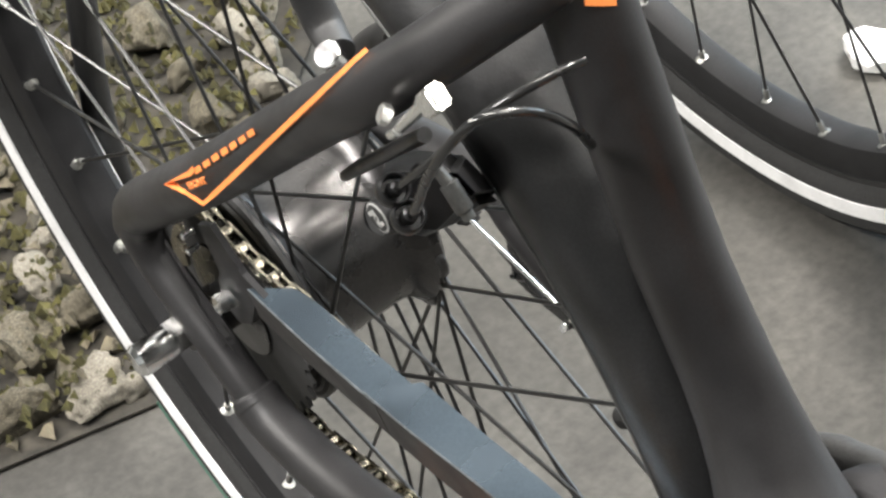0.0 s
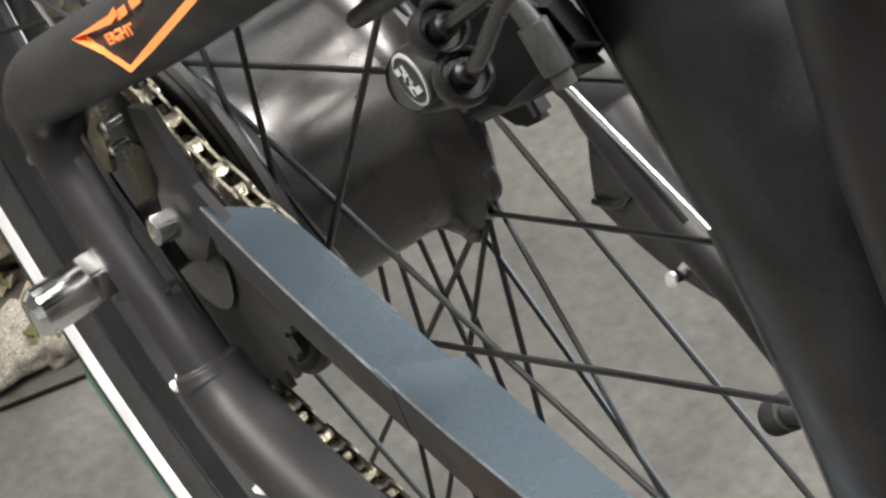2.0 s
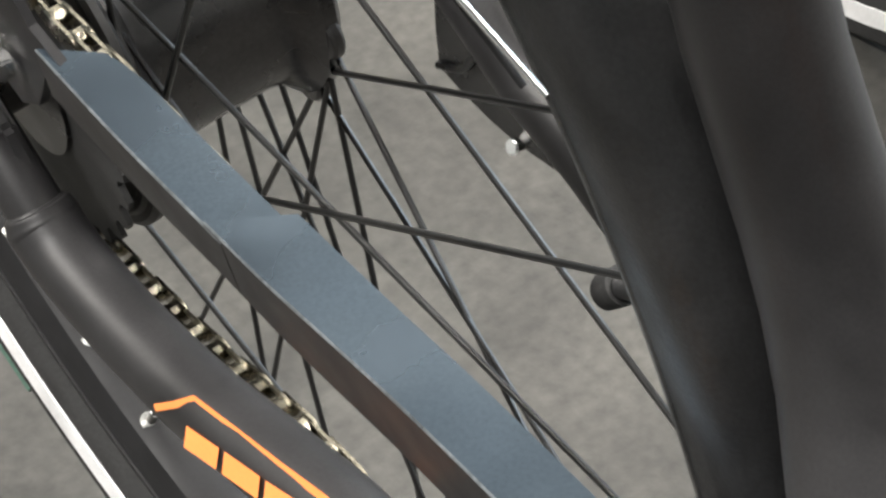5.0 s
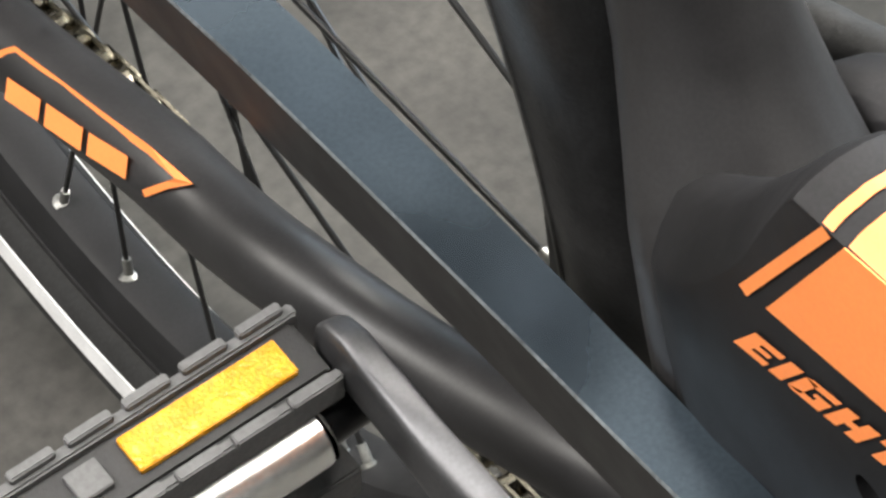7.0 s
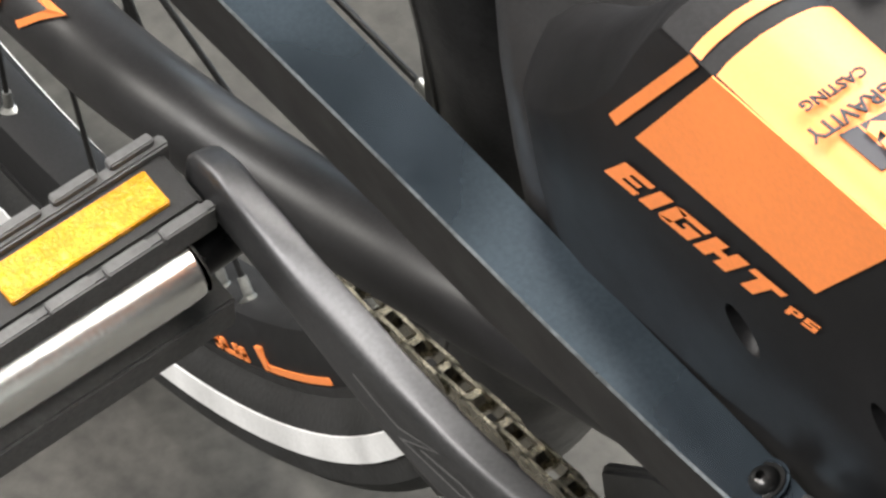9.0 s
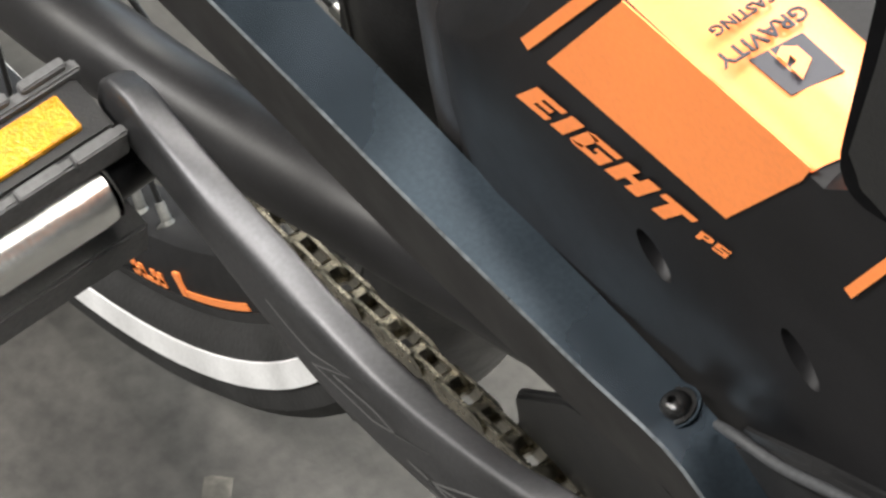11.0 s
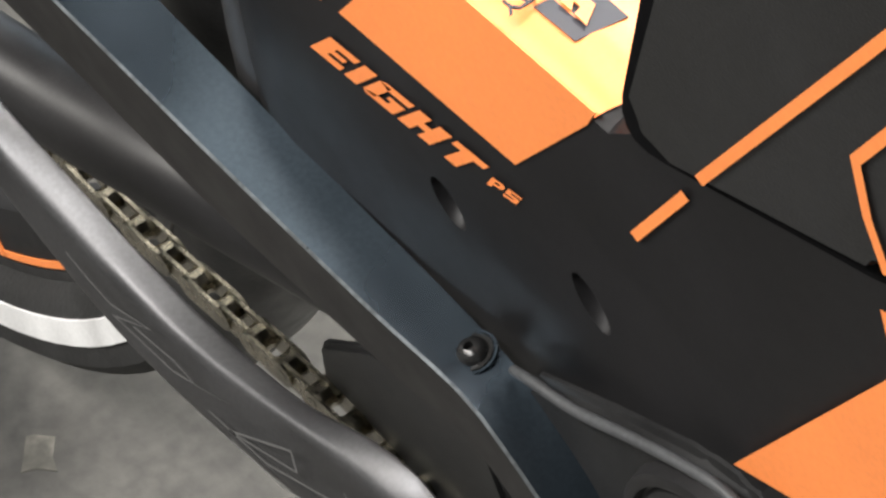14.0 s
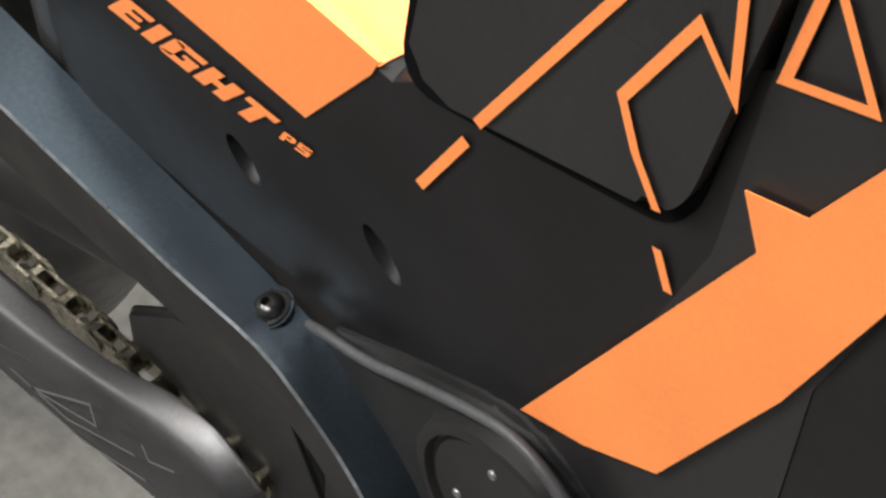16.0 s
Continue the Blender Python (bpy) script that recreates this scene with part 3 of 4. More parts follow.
bm.faces.new(rings[-1])
# two slanting bolt holes let into the flat side
flat_side = [f for f in bm.faces if all(abs(v.co.y + 0.05) < 1e-6 for v in f.verts)]
bmesh.ops.delete(bm, geom=flat_side, context="FACES_ONLY")
loops = [e for e in bm.edges if len(e.link_faces) < 2 and all(abs(v.co.y + 0.05) < 1e-6 for v in e.verts)]
bmesh.ops.delete(bm, geom=[e for e in loops if not e.link_faces], context="EDGES_FACES")
loops = [e for e in bm.edges if len(e.link_faces) == 1]
for p, q in (((0.4724, -0.0500, 0.4266), (0.4812, -0.0500, 0.4170)), ((0.5165, -0.0500, 0.4363), (0.5258, -0.0500, 0.4248))):
    p, q = Vector(p), Vector(q)
    long = (q - p) / 2
    wide = long.cross(Vector((0, 1, 0))).normalized() * 0.0037
    rings = []
    for size, depth, slip in ((1.0, 0.0, 0.0), (0.95, 0.0012, 0.02), (0.8, 0.003, 0.12), (0.55, 0.0048, 0.25), (0.25, 0.0056, 0.35)):
        c = (p + q) / 2 - long * slip + Vector((0, depth, 0))
        rings.append([bm.verts.new(c + size * (long * math.cos(a) + wide * math.sin(a))) for a in (2 * math.pi * k / 28 for k in range(28))])
    for a, b in zip(rings, rings[1:]):
        for k in range(28):
            bm.faces.new((a[k], a[(k + 1) % 28], b[(k + 1) % 28], b[k]))
    bm.faces.new(rings[-1])
    loops += [bm.edges.get((rings[0][k], rings[0][(k + 1) % 28])) for k in range(28)]
bmesh.ops.triangle_fill(bm, edges=loops, use_beauty=True)
casing = part("motor_casing", bm, CASE, bike, "matte black motor casing", angle=28)
for e in casing.data.edges:
    if all(casing.data.vertices[v].co.x < 0.4585 and casing.data.vertices[v].co.z > 0.40 for v in e.vertices):
        e.use_edge_sharp = False


def sheet(pts, mat, parent, name, lift=0.0005, label="", thick=0.0004, out=(0, -1, 0)):
    out = Vector(out).normalized()
    low = [Vector(p) + out * (lift - thick) for p in pts]
    high = [Vector(p) + out * lift for p in pts]
    return part(name, block(low, high), mat, parent, label, smooth=False)


def stroke(pts, width, mat, parent, name, out=(0, -1, 0), lift=0.0005, label="", closed=False):
    """A painted line of even width along points on a face."""
    out = Vector(out).normalized()
    p = [Vector(q) for q in pts]
    left, right = [], []
    n = len(p)
    for k in range(n):
        a = p[k] - p[k - 1] if (k or closed) else p[1] - p[0]
        b = p[(k + 1) % n] - p[k] if (k < n - 1 or closed) else p[-1] - p[-2]
        a, b = a.normalized(), b.normalized()
        na, nb = out.cross(a), out.cross(b)
        m = (na + nb).normalized()
        m = m / max(0.35, m.dot(na))
        left.append(p[k] + m * width / 2)
        right.append(p[k] - m * width / 2)
    bm = bmesh.new()
    m = n if closed else n - 1
    lo = [(bm.verts.new(l + out * lift), bm.verts.new(r + out * lift)) for l, r in zip(left, right)]
    for k in range(m):
        (a, b), (c, d) = lo[k], lo[(k + 1) % n]
        bm.faces.new((a, b, d, c))
    return part(name, bm, mat, parent, label, smooth=False)


# orange panel, lettering and lines on the casing side
sheet([(0.4478, -0.0500, 0.4568), (0.4750, -0.0500, 0.4962), (0.5272, -0.0500, 0.4936), (0.5245, -0.0500, 0.4879), (0.5016, -0.0500, 0.4564)], ORANGE, casing, "side_panel", label="flat orange printed panel")
stroke([(0.4406, -0.0500, 0.4563), (0.4701, -0.0500, 0.4968)], 0.0028, ORANGE, casing, "side_line", label="thin orange printed line")


def lettering(text, origin, along, up, size, mat, parent, name, squash=1.0, shear=0.0, lift=0.0005, bold=0.0):
    cu = bpy.data.curves.new(name, "FONT")
    cu.body, cu.size, cu.shear, cu.extrude, cu.offset = text, size, shear, 0.0002, bold
    cu.resolution_u = 2
    ob = bpy.data.objects.new(name, cu)
    scene.collection.objects.link(ob)
    bpy.context.view_layer.update()
    me = bpy.data.meshes.new_from_object(ob.evaluated_get(bpy.context.evaluated_depsgraph_get()))
    bpy.data.objects.remove(ob)
    x = Vector(along).normalized()
    z = x.cross(Vector(up)).normalized()
    y = z.cross(x)
    m = Matrix((x, y, z)).transposed().to_4x4()
    me.transform(Matrix.Translation(Vector(origin) + z * lift) @ m @ Matrix.Diagonal((squash, 1, 1, 1)))
    me.materials.clear()
    me.materials.append(mat)
    return part(name, me, None, parent, smooth=False)


def glyphs(rows, origin, along, up, width, height, gap, parent, name):
    """Blocky slanted capitals cut from polygons in a unit box."""
    o, u, v = Vector(origin), Vector(along).normalized(), Vector(up).normalized()
    pen = 0.0
    for polys, w in rows:
        bm = bmesh.new()
        for poly in polys:
            f = [bm.verts.new(o + u * (pen + (x * w) * width + 0.18 * y * height) + v * (y * height) + Vector((0, -0.0006, 0))) for x, y in poly]
            bm.faces.new(f)
        part(name, bm, ORANGE, parent, smooth=False)
        pen += w * width + gap


bar = lambda x0, y0, x1, y1: [(x0, y0), (x1, y0), (x1, y1), (x0, y1)]
LE = ([bar(0, 0, 0.42, 1), bar(0.42, 0, 1, 0.26), bar(0.42, 0.40, 0.85, 0.60), bar(0.42, 0.74, 1, 1)], 1.0)
LI = ([bar(0, 0, 1, 1)], 0.42)
LG = ([bar(0, 0.1, 0.36, 0.9), [(0, 0.1), (0.15, 0), (1, 0), (1, 0.26), (0.36, 0.26)], [(0, 0.9), (0.36, 0.74), (1, 0.74), (1, 1), (0.15, 1)], bar(0.66, 0.26, 1, 0.58), bar(0.52, 0.42, 0.66, 0.58)], 1.05)
LH = ([bar(0, 0, 0.38, 1), bar(0.62, 0, 1, 1), bar(0.38, 0.36, 0.62, 0.64)], 1.05)
LT = ([bar(0.3, 0, 0.7, 0.74), bar(0, 0.74, 1, 1)], 1.0)
TX0, TX1 = Vector((0.4352, -0.0500, 0.4364)), Vector((0.4849, -0.0500, 0.4388))
along = TX1 - TX0
span = along.length
glyphs([LE, LI, LG, LH, LT], TX0, along, Vector((0.4414, -0.0500, 0.4459)) - TX0, span * 0.195, (Vector((0.4414, -0.0500, 0.4459)) - TX0).length, span * 0.03, casing, "letter")
LP = ([bar(0, 0, 0.34, 1), [(0.34, 0.34), (0.8, 0.34), (1, 0.5), (1, 0.85), (0.8, 1), (0.34, 1), (0.34, 0.78), (0.66, 0.78), (0.66, 0.56), (0.34, 0.56)]], 1.0)
L5 = ([bar(0, 0, 1, 0.24), bar(0.68, 0.24, 1, 0.4), bar(0, 0.4, 1, 0.62), bar(0, 0.62, 0.32, 0.78), bar(0, 0.78, 1, 1)], 1.0)
D0, D1 = Vector((0.4917, -0.0500, 0.4420)), Vector((0.5008, -0.0500, 0.4435))
glyphs([LP, L5], D0, D1 - D0, Vector((0.4932, -0.0500, 0.4458)) - D0, (D1 - D0).length * 0.45, (Vector((0.4932, -0.0500, 0.4458)) - D0).length, 0.0008, casing, "small_letter")

# shoulder: lit orange face above the crease
def on_shoulder(x, d, lift=0.0):
    """A point on the casing's top, d in from the crease."""
    dz = float(np.interp(d, [a for a, _ in TOP], [b for _, b in TOP]))
    return Vector((x, -0.05 + d, crease(x) + dz + lift))


def top_patch(left, right, d0, d1, name, lift, mat, label="", steps=14):
    """A printed patch between two lines x(d) on the casing's top."""
    bm = bmesh.new()
    rows = [[bm.verts.new(on_shoulder(left(d) + (right(d) - left(d)) * k / 6, d, lift)) for k in range(7)] for d in (d0 + (d1 - d0) * j / steps for j in range(steps + 1))]
    for a, b in zip(rows, rows[1:]):
        for k in range(6):
            bm.faces.new((a[k], a[k + 1], b[k + 1], b[k]))
    return part(name, bm, mat, casing, label)


xa, xb = 0.4757, 0.5262
top_patch(lambda d: xa, lambda d: xb + 0.0035 * min(1, d / 0.008), 0.0002, 0.0305, "shoulder_panel", 0.0006, ORANGE, "orange printed panel on top of the casing")
top_patch(lambda d: 0.4683, lambda d: 0.4712, 0.0002, 0.0305, "shoulder_line", 0.0006, ORANGE, "thin orange printed line")
def top_mark(pts, mat, name, lift, label=""):
    return part(name, block([on_shoulder(x, d, lift - 0.0003) for x, d in pts], [on_shoulder(x, d, lift) for x, d in pts]), mat, casing, label, smooth=False)


top_mark([(p[0], p[1] + 0.05) for p in ((0.5022, -0.0431, 0.4992), (0.5037, -0.0316, 0.5016), (0.5151, -0.0315, 0.5022), (0.5130, -0.0426, 0.5002))], DARKPRINT, "diamond_mark", 0.0012, "dark diamond mark")
top_mark([(p[0], p[1] + 0.05) for p in ((0.5052, -0.0391, 0.5004), (0.5041, -0.0371, 0.5006), (0.5060, -0.0347, 0.5012), (0.5096, -0.0346, 0.5015), (0.5122, -0.0391, 0.5009), (0.5089, -0.0390, 0.5006), (0.5084, -0.0371, 0.5010), (0.5065, -0.0371, 0.5008), (0.5079, -0.0390, 0.5005))], ORANGE, "mark_core", 0.0016)
GT = Vector((0.4987, -0.0459, 0.4983))
lettering("GRAVITY", on_shoulder(GT.x, 0.0222), (0, -1, 0.06), (1, 0, 0), 0.0052, DARKPRINT, casing, "shoulder_lettering", lift=0.0024, bold=0.00006)
lettering("CASTING", on_shoulder(GT.x - 0.0054, 0.0200), (0, -1, 0.06), (1, 0, 0), 0.0037, DARKPRINT, casing, "shoulder_lettering", lift=0.0024, bold=0.00004)


# battery block, with a black sheet painting the shade of the gap round it
def rounded(a, apex, b, n=6):
    """A smooth corner in the plane of the casing's side."""
    a, apex, b = (Vector((p[0], -0.05, p[1])) for p in (a, apex, b))
    return [a * (1 - t) ** 2 + apex * 2 * t * (1 - t) + b * t * t for t in (k / (n - 1) for k in range(n))]


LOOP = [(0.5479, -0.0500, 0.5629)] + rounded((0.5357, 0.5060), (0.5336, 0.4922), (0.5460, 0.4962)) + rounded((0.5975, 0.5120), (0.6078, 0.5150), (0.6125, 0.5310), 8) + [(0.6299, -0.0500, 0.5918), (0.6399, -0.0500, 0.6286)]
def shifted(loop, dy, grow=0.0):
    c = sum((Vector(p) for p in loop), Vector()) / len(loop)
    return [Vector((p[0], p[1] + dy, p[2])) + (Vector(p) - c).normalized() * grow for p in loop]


FRONT = [(p[0] + 0.0036, p[1], p[2] + 0.0062) for p in LOOP]
battery = part("battery", block(shifted(FRONT, 0.09, -0.0022), shifted(FRONT, -0.004, -0.0022), bevel=0.0024), SATIN, bike, "black battery block with orange outlines", angle=30)
# Not recessed: a thin raised sheet whose black stands for shade in the gap.
part("gap_shade_sheet", block(shifted(LOOP, 0.0, 0.0004), shifted(LOOP, -0.0006, 0.0004)), GAPSHADE, battery, "flat black sheet painting the shade in the gap round the battery", smooth=False)

stroke([(0.5364, -0.0500, 0.4664), (0.5514, -0.0500, 0.4920)], 0.0023, ORANGE, casing, "line", label="orange printed line", lift=0.0008)
stroke([(0.5598, -0.0545, 0.5070), (0.5971, -0.0545, 0.5689), (0.6223, -0.0545, 0.6111)], 0.0023, ORANGE, battery, "line", label="orange printed line", lift=0.0003)
stroke([(0.6054, -0.0545, 0.5231), (0.6005, -0.0545, 0.5338), (0.5976, -0.0545, 0.5458), (0.6158, -0.0545, 0.5778), (0.6230, -0.0545, 0.5664), (0.6255, -0.0545, 0.5979)], 0.0023, ORANGE, battery, "zigzag_line", label="orange printed zigzag", lift=0.0003)
stroke([(0.6011, -0.0500, 0.5058), (0.6038, -0.0500, 0.4959)], 0.0023, ORANGE, casing, "line", label="orange printed line", lift=0.0008)

# down tube wall in front of the battery and its orange flash
bm = bmesh.new()
low = [(0.6192, -0.0500, 0.5168), (0.6111, -0.0500, 0.5209), (0.6322, -0.0500, 0.5937), (0.6420, -0.0500, 0.6300), (0.7036, -0.0500, 0.6745), (0.6850, -0.0500, 0.5987), (0.6528, -0.0500, 0.5352), (0.6381, -0.0500, 0.5006), (0.6271, -0.0500, 0.4627), (0.6237, -0.0500, 0.4127), (0.5499, -0.0500, 0.2816), (0.5567, -0.0500, 0.3993)]
down = part("down_tube", block([(p[0], 0.05, p[2]) for p in low], [(p[0], -0.0503, p[2]) for p in low], bevel=0.004), FRAME, bike, "matte black down tube", angle=40)
sheet([(0.6227, -0.0505, 0.5410), (0.6365, -0.0505, 0.5460), (0.6545, -0.0505, 0.5757), (0.6565, -0.0505, 0.5430), (0.6322, -0.0505, 0.4929), (0.6014, -0.0505, 0.4397), (0.5813, -0.0505, 0.4284), (0.5632, -0.0505, 0.4220), (0.6257, -0.0505, 0.5277)], ORANGE, down, "flash", label="orange printed flash", lift=0.0012)
stroke([(0.6392, -0.0505, 0.6031), (0.6306, -0.0505, 0.5742), (0.6491, -0.0505, 0.5819), (0.6415, -0.0505, 0.6024)], 0.0023, ORANGE, down, "line", label="orange printed line", lift=0.001)

# round cover on the crank side, below the casing
COVER = [(0.5009, -0.0540, 0.3895), (0.5271, -0.0540, 0.4032), (0.5537, -0.0540, 0.4160), (0.5662, -0.0540, 0.4183), (0.5805, -0.0540, 0.4121), (0.5873, -0.0540, 0.4002), (0.5361, -0.0540, 0.2940), (0.4913, -0.0540, 0.3139)]
cover = part("motor_cover", block([(p[0], -0.03, p[2]) for p in COVER], COVER, bevel=0.003), SATIN, bike, "black plastic motor cover", angle=40)
# Black plastic rim: the lighter grey paints in its worn highlight.
part("cover_rim", tube([(0.5000, -0.0550, 0.3925), (0.5073, -0.0560, 0.3967), (0.5211, -0.0560, 0.4005), (0.5393, -0.0560, 0.4095), (0.5532, -0.0560, 0.4157), (0.5633, -0.0560, 0.4190), (0.5714, -0.0560, 0.4182), (0.5792, -0.0560, 0.4133), (0.5870, -0.0560, 0.4050)], [0.0011, 0.0013, 0.0013, 0.0013, 0.0013, 0.0013, 0.0014, 0.0016, 0.0017], 14, 5), RIDGE, cover, "raised black rim of the cover, its worn highlight painted grey")
CC = Vector((0.5637, -0.0545, 0.3848))
cap = part("cap", lathe([(0.0001, 0.0), (0.0001, -0.0022), (0.0228, -0.0022), (0.0236, -0.0016), (0.0242, -0.0016), (0.0248, -0.0034), (0.0262, -0.0036), (0.0276, -0.0030), (0.0284, 0.001)], 72, centre=CC), FRAME, cover, "round black end cap")
for a in (105, 190):
    q = CC + Vector((0.0165 * math.cos(radians(a)), -0.0020, 0.0165 * math.sin(radians(a))))
    part("cap_pin", lathe([(0.0001, 0.0), (0.0001, -0.0007), (0.0011, -0.0007), (0.0014, 0.0)], 14, centre=q), PALELINE, cap, "small pale pin")

# plate beside the chainring
PLATE = [(0.4094, -0.0460, 0.3038), (0.4092, -0.0460, 0.2910), (0.4162, -0.0460, 0.2899), (0.4250, -0.0460, 0.2915), (0.4534, -0.0460, 0.2839), (0.4598, -0.0460, 0.2724), (0.4829, -0.0460, 0.2980), (0.4738, -0.0460, 0.3245), (0.4553, -0.0460, 0.3316), (0.4308, -0.0460, 0.3225)]
part("ring_plate", block([(p[0], p[1] + 0.004, p[2]) for p in PLATE], PLATE, bevel=0.0012), SATIN, bike, "black chainring guard plate", angle=40)

# crank arm
def bar_between(rows):
    """A solid skinned over a row of closed sections."""
    bm = bmesh.new()
    rings = [[bm.verts.new(v) for v in r] for r in rows]
    for a, b in zip(rings, rings[1:]):
        n = len(a)
        for k in range(n):
            bm.faces.new((a[k], a[(k + 1) % n], b[(k + 1) % n], b[k]))
    bm.faces.new(rings[0])
    bm.faces.new(rings[-1])
    return bm


def crank_ring(top_in, top_out, low_out):
    a, b, c = Vector(top_in), Vector(top_out), Vector(low_out)
    mid, u, v = (a + c) / 2, (b - a) / 2, (b - c) / 2
    turns = [(math.cos(t), math.sin(t)) for t in (2 * math.pi * (k + 0.5) / 24 for k in range(24))]
    return [mid + u * math.copysign(abs(p) ** 0.38, p) + v * math.copysign(abs(q) ** 0.38, q) for p, q in turns]


TOP_IN = [(0.3385, -0.0900, 0.3960), (0.3480, -0.0900, 0.4025), (0.3590, -0.0900, 0.4005), (0.3796, -0.0900, 0.3941), (0.3978, -0.0900, 0.3915), (0.4172, -0.0900, 0.3880), (0.4447, -0.0900, 0.3868), (0.4759, -0.0900, 0.3915), (0.5012, -0.0900, 0.4040), (0.5170, -0.0900, 0.4062), (0.5290, -0.0900, 0.3980)]
TOP_OUT = [(0.3400, -0.0975, 0.3990), (0.3490, -0.0985, 0.4065), (0.3590, -0.0985, 0.4010), (0.3770, -0.0985, 0.3925), (0.3940, -0.0985, 0.3882), (0.4140, -0.0985, 0.3860), (0.4399, -0.0985, 0.3858), (0.4740, -0.0985, 0.3944), (0.5000, -0.0985, 0.3998), (0.5160, -0.0985, 0.4012), (0.5255, -0.0975, 0.3950)]
LOW_OUT = [(0.3380, -0.0985, 0.3890), (0.3440, -0.1005, 0.3905), (0.3540, -0.1005, 0.3880), (0.3680, -0.1005, 0.3835), (0.3830, -0.1005, 0.3770), (0.4000, -0.1005, 0.3700), (0.4240, -0.1005, 0.3640), (0.4560, -0.1005, 0.3655), (0.4850, -0.1005, 0.3705), (0.5080, -0.1005, 0.3740), (0.5230, -0.0995, 0.3745)]
ROWS = [crank_ring(a, b, c) for a, b, c in zip(along_line(TOP_IN, 26), along_line(TOP_OUT, 26), along_line(LOW_OUT, 26))]
crank = part("crank", bar_between(ROWS), CRANK, bike, "dark grey forged crank arm", angle=50)
for line in (((0.4051, -0.1012, 0.3849), (0.4130, -0.1012, 0.3822), (0.4205, -0.1012, 0.3808), (0.4359, -0.1012, 0.3869), (0.4206, -0.1012, 0.3769), (0.4419, -0.1012, 0.3779), (0.4632, -0.1012, 0.3876), (0.4505, -0.1012, 0.3816), (0.4430, -0.1012, 0.3830), (0.4286, -0.1012, 0.3807)), ((0.4609, -0.1012, 0.3757), (0.4848, -0.1012, 0.3933), (0.4855, -0.1012, 0.3864), (0.4609, -0.1012, 0.3757)), ((0.4537, -0.1012, 0.3757), (0.4737, -0.1012, 0.3772), (0.4990, -0.1012, 0.3897)), ((0.4609, -0.1012, 0.3726), (0.4789, -0.1012, 0.3742), (0.5015, -0.1012, 0.3832)), ((0.5027, -0.1012, 0.3975), (0.5043, -0.1012, 0.3931), (0.5135, -0.1012, 0.3987))):
    stroke(line, 0.0007, PALELINE, crank, "engraved_line", label="thin pale engraved line", lift=0.0003)

# right pedal, hanging on edge
P0 = Vector((0.3389, -0.1080, 0.4013))
PL, PW, PD = Vector((0, -1, 0)), Vector((0.976, 0, -0.22)), Vector((-0.22, 0, -0.976))
def pd(l, w, d):
    return P0 + PL * l * 1.125 + PW * w * 1.17 + PD * d * 1.17


def pblock(l0, l1, w0, w1, d0, d1, bevel=0.0006, bm=None):
    return block([pd(l0, w0, d0), pd(l1, w0, d0), pd(l1, w1, d0), pd(l0, w1, d0)], [pd(l0, w0, d1), pd(l1, w0, d1), pd(l1, w1, d1), pd(l0, w1, d1)], bm, bevel)


pedal = part("pedal", pblock(-0.006, 0.062, -0.003, 0.012, 0.001, 0.012, 0.0012), SATIN, bike, "grey and black pedal with an amber reflector")
part("reflector", pblock(0.0, 0.0375, 0.0002, 0.0088, -0.0006, 0.003, 0.0003), AMBER, pedal, "amber reflector", smooth=False)
part("side_plate", pblock(-0.0075, 0.064, -0.0045, -0.0015, -0.001, 0.045, 0.0006), PEDALGREY, pedal, "grey tread plate")
for k in range(5):
    l = -0.005 + 0.0135 * k
    part("tread", pblock(l, l + 0.0105, -0.0052, -0.0028, -0.0028, 0.0, 0.0004), PEDALGREY, pedal)
    part("tread", pblock(l, l + 0.0105, 0.0118, 0.0146, 0.0005, 0.0035, 0.0004), PEDALGREY, pedal)
part("side_plate", pblock(-0.0075, 0.064, 0.0112, 0.0138, 0.002, 0.010, 0.0006), PEDALGREY, pedal, "grey tread plate")
part("barrel", tube([pd(-0.002, 0.0115, 0.0195), pd(0.004, 0.0115, 0.0195), pd(0.05, 0.011, 0.019), pd(0.056, 0.011, 0.019)], [0.0078, 0.0090, 0.0094, 0.0084], 28, 4), ALLOY, pedal, "polished aluminium barrel")
part("lower_plate", pblock(-0.0075, 0.064, 0.006, 0.018, 0.032, 0.042, 0.0008), PEDALGREY, pedal, "grey tread plate")
part("slot", pblock(0.043, 0.0505, 0.0008, 0.0078, -0.0006, 0.002, 0.0003), PEDALGREY, pedal)
part("axle", rod(pd(0.0, 0.0115, 0.0195), pd(-0.02, 0.0115, 0.018), 0.0058, 20), DARKMETAL, pedal, "black pedal axle")


# ---- hydraulic rim brake under the seat stay ----
brake = part("rim_brake", tube([(0.2650, -0.0726, 0.5605), (0.2616, -0.0682, 0.5568), (0.2313, -0.0500, 0.5308), (0.2060, -0.0300, 0.5084), (0.1946, -0.0200, 0.4974)], [0.007, 0.0082, 0.0086, 0.009, 0.008], 28, 4), SATIN, bike, "black hydraulic rim brake with its hoses")
LC, LU, LV = Vector((0.2764, -0.0776, 0.5695)), (Vector((0.2810, -0.0776, 0.5647)) - Vector((0.2722, -0.0776, 0.5744))) / 2, (Vector((0.2821, -0.0776, 0.5742)) - Vector((0.2704, -0.0776, 0.5643))) / 2
LN = LU.cross(LV).normalized()
LN = -LN if LN.y > 0 else LN
def oval(scale, low, high):
    ring = [LC + (LU * math.cos(a) + LV * math.sin(a)) * scale for a in (2 * math.pi * k / 36 for k in range(36))]
    return block([p + LN * low for p in ring], [p + LN * high for p in ring])


part("end_cap", oval(1.06, -0.007, 0.0), SATIN, brake, "oval black end cap")
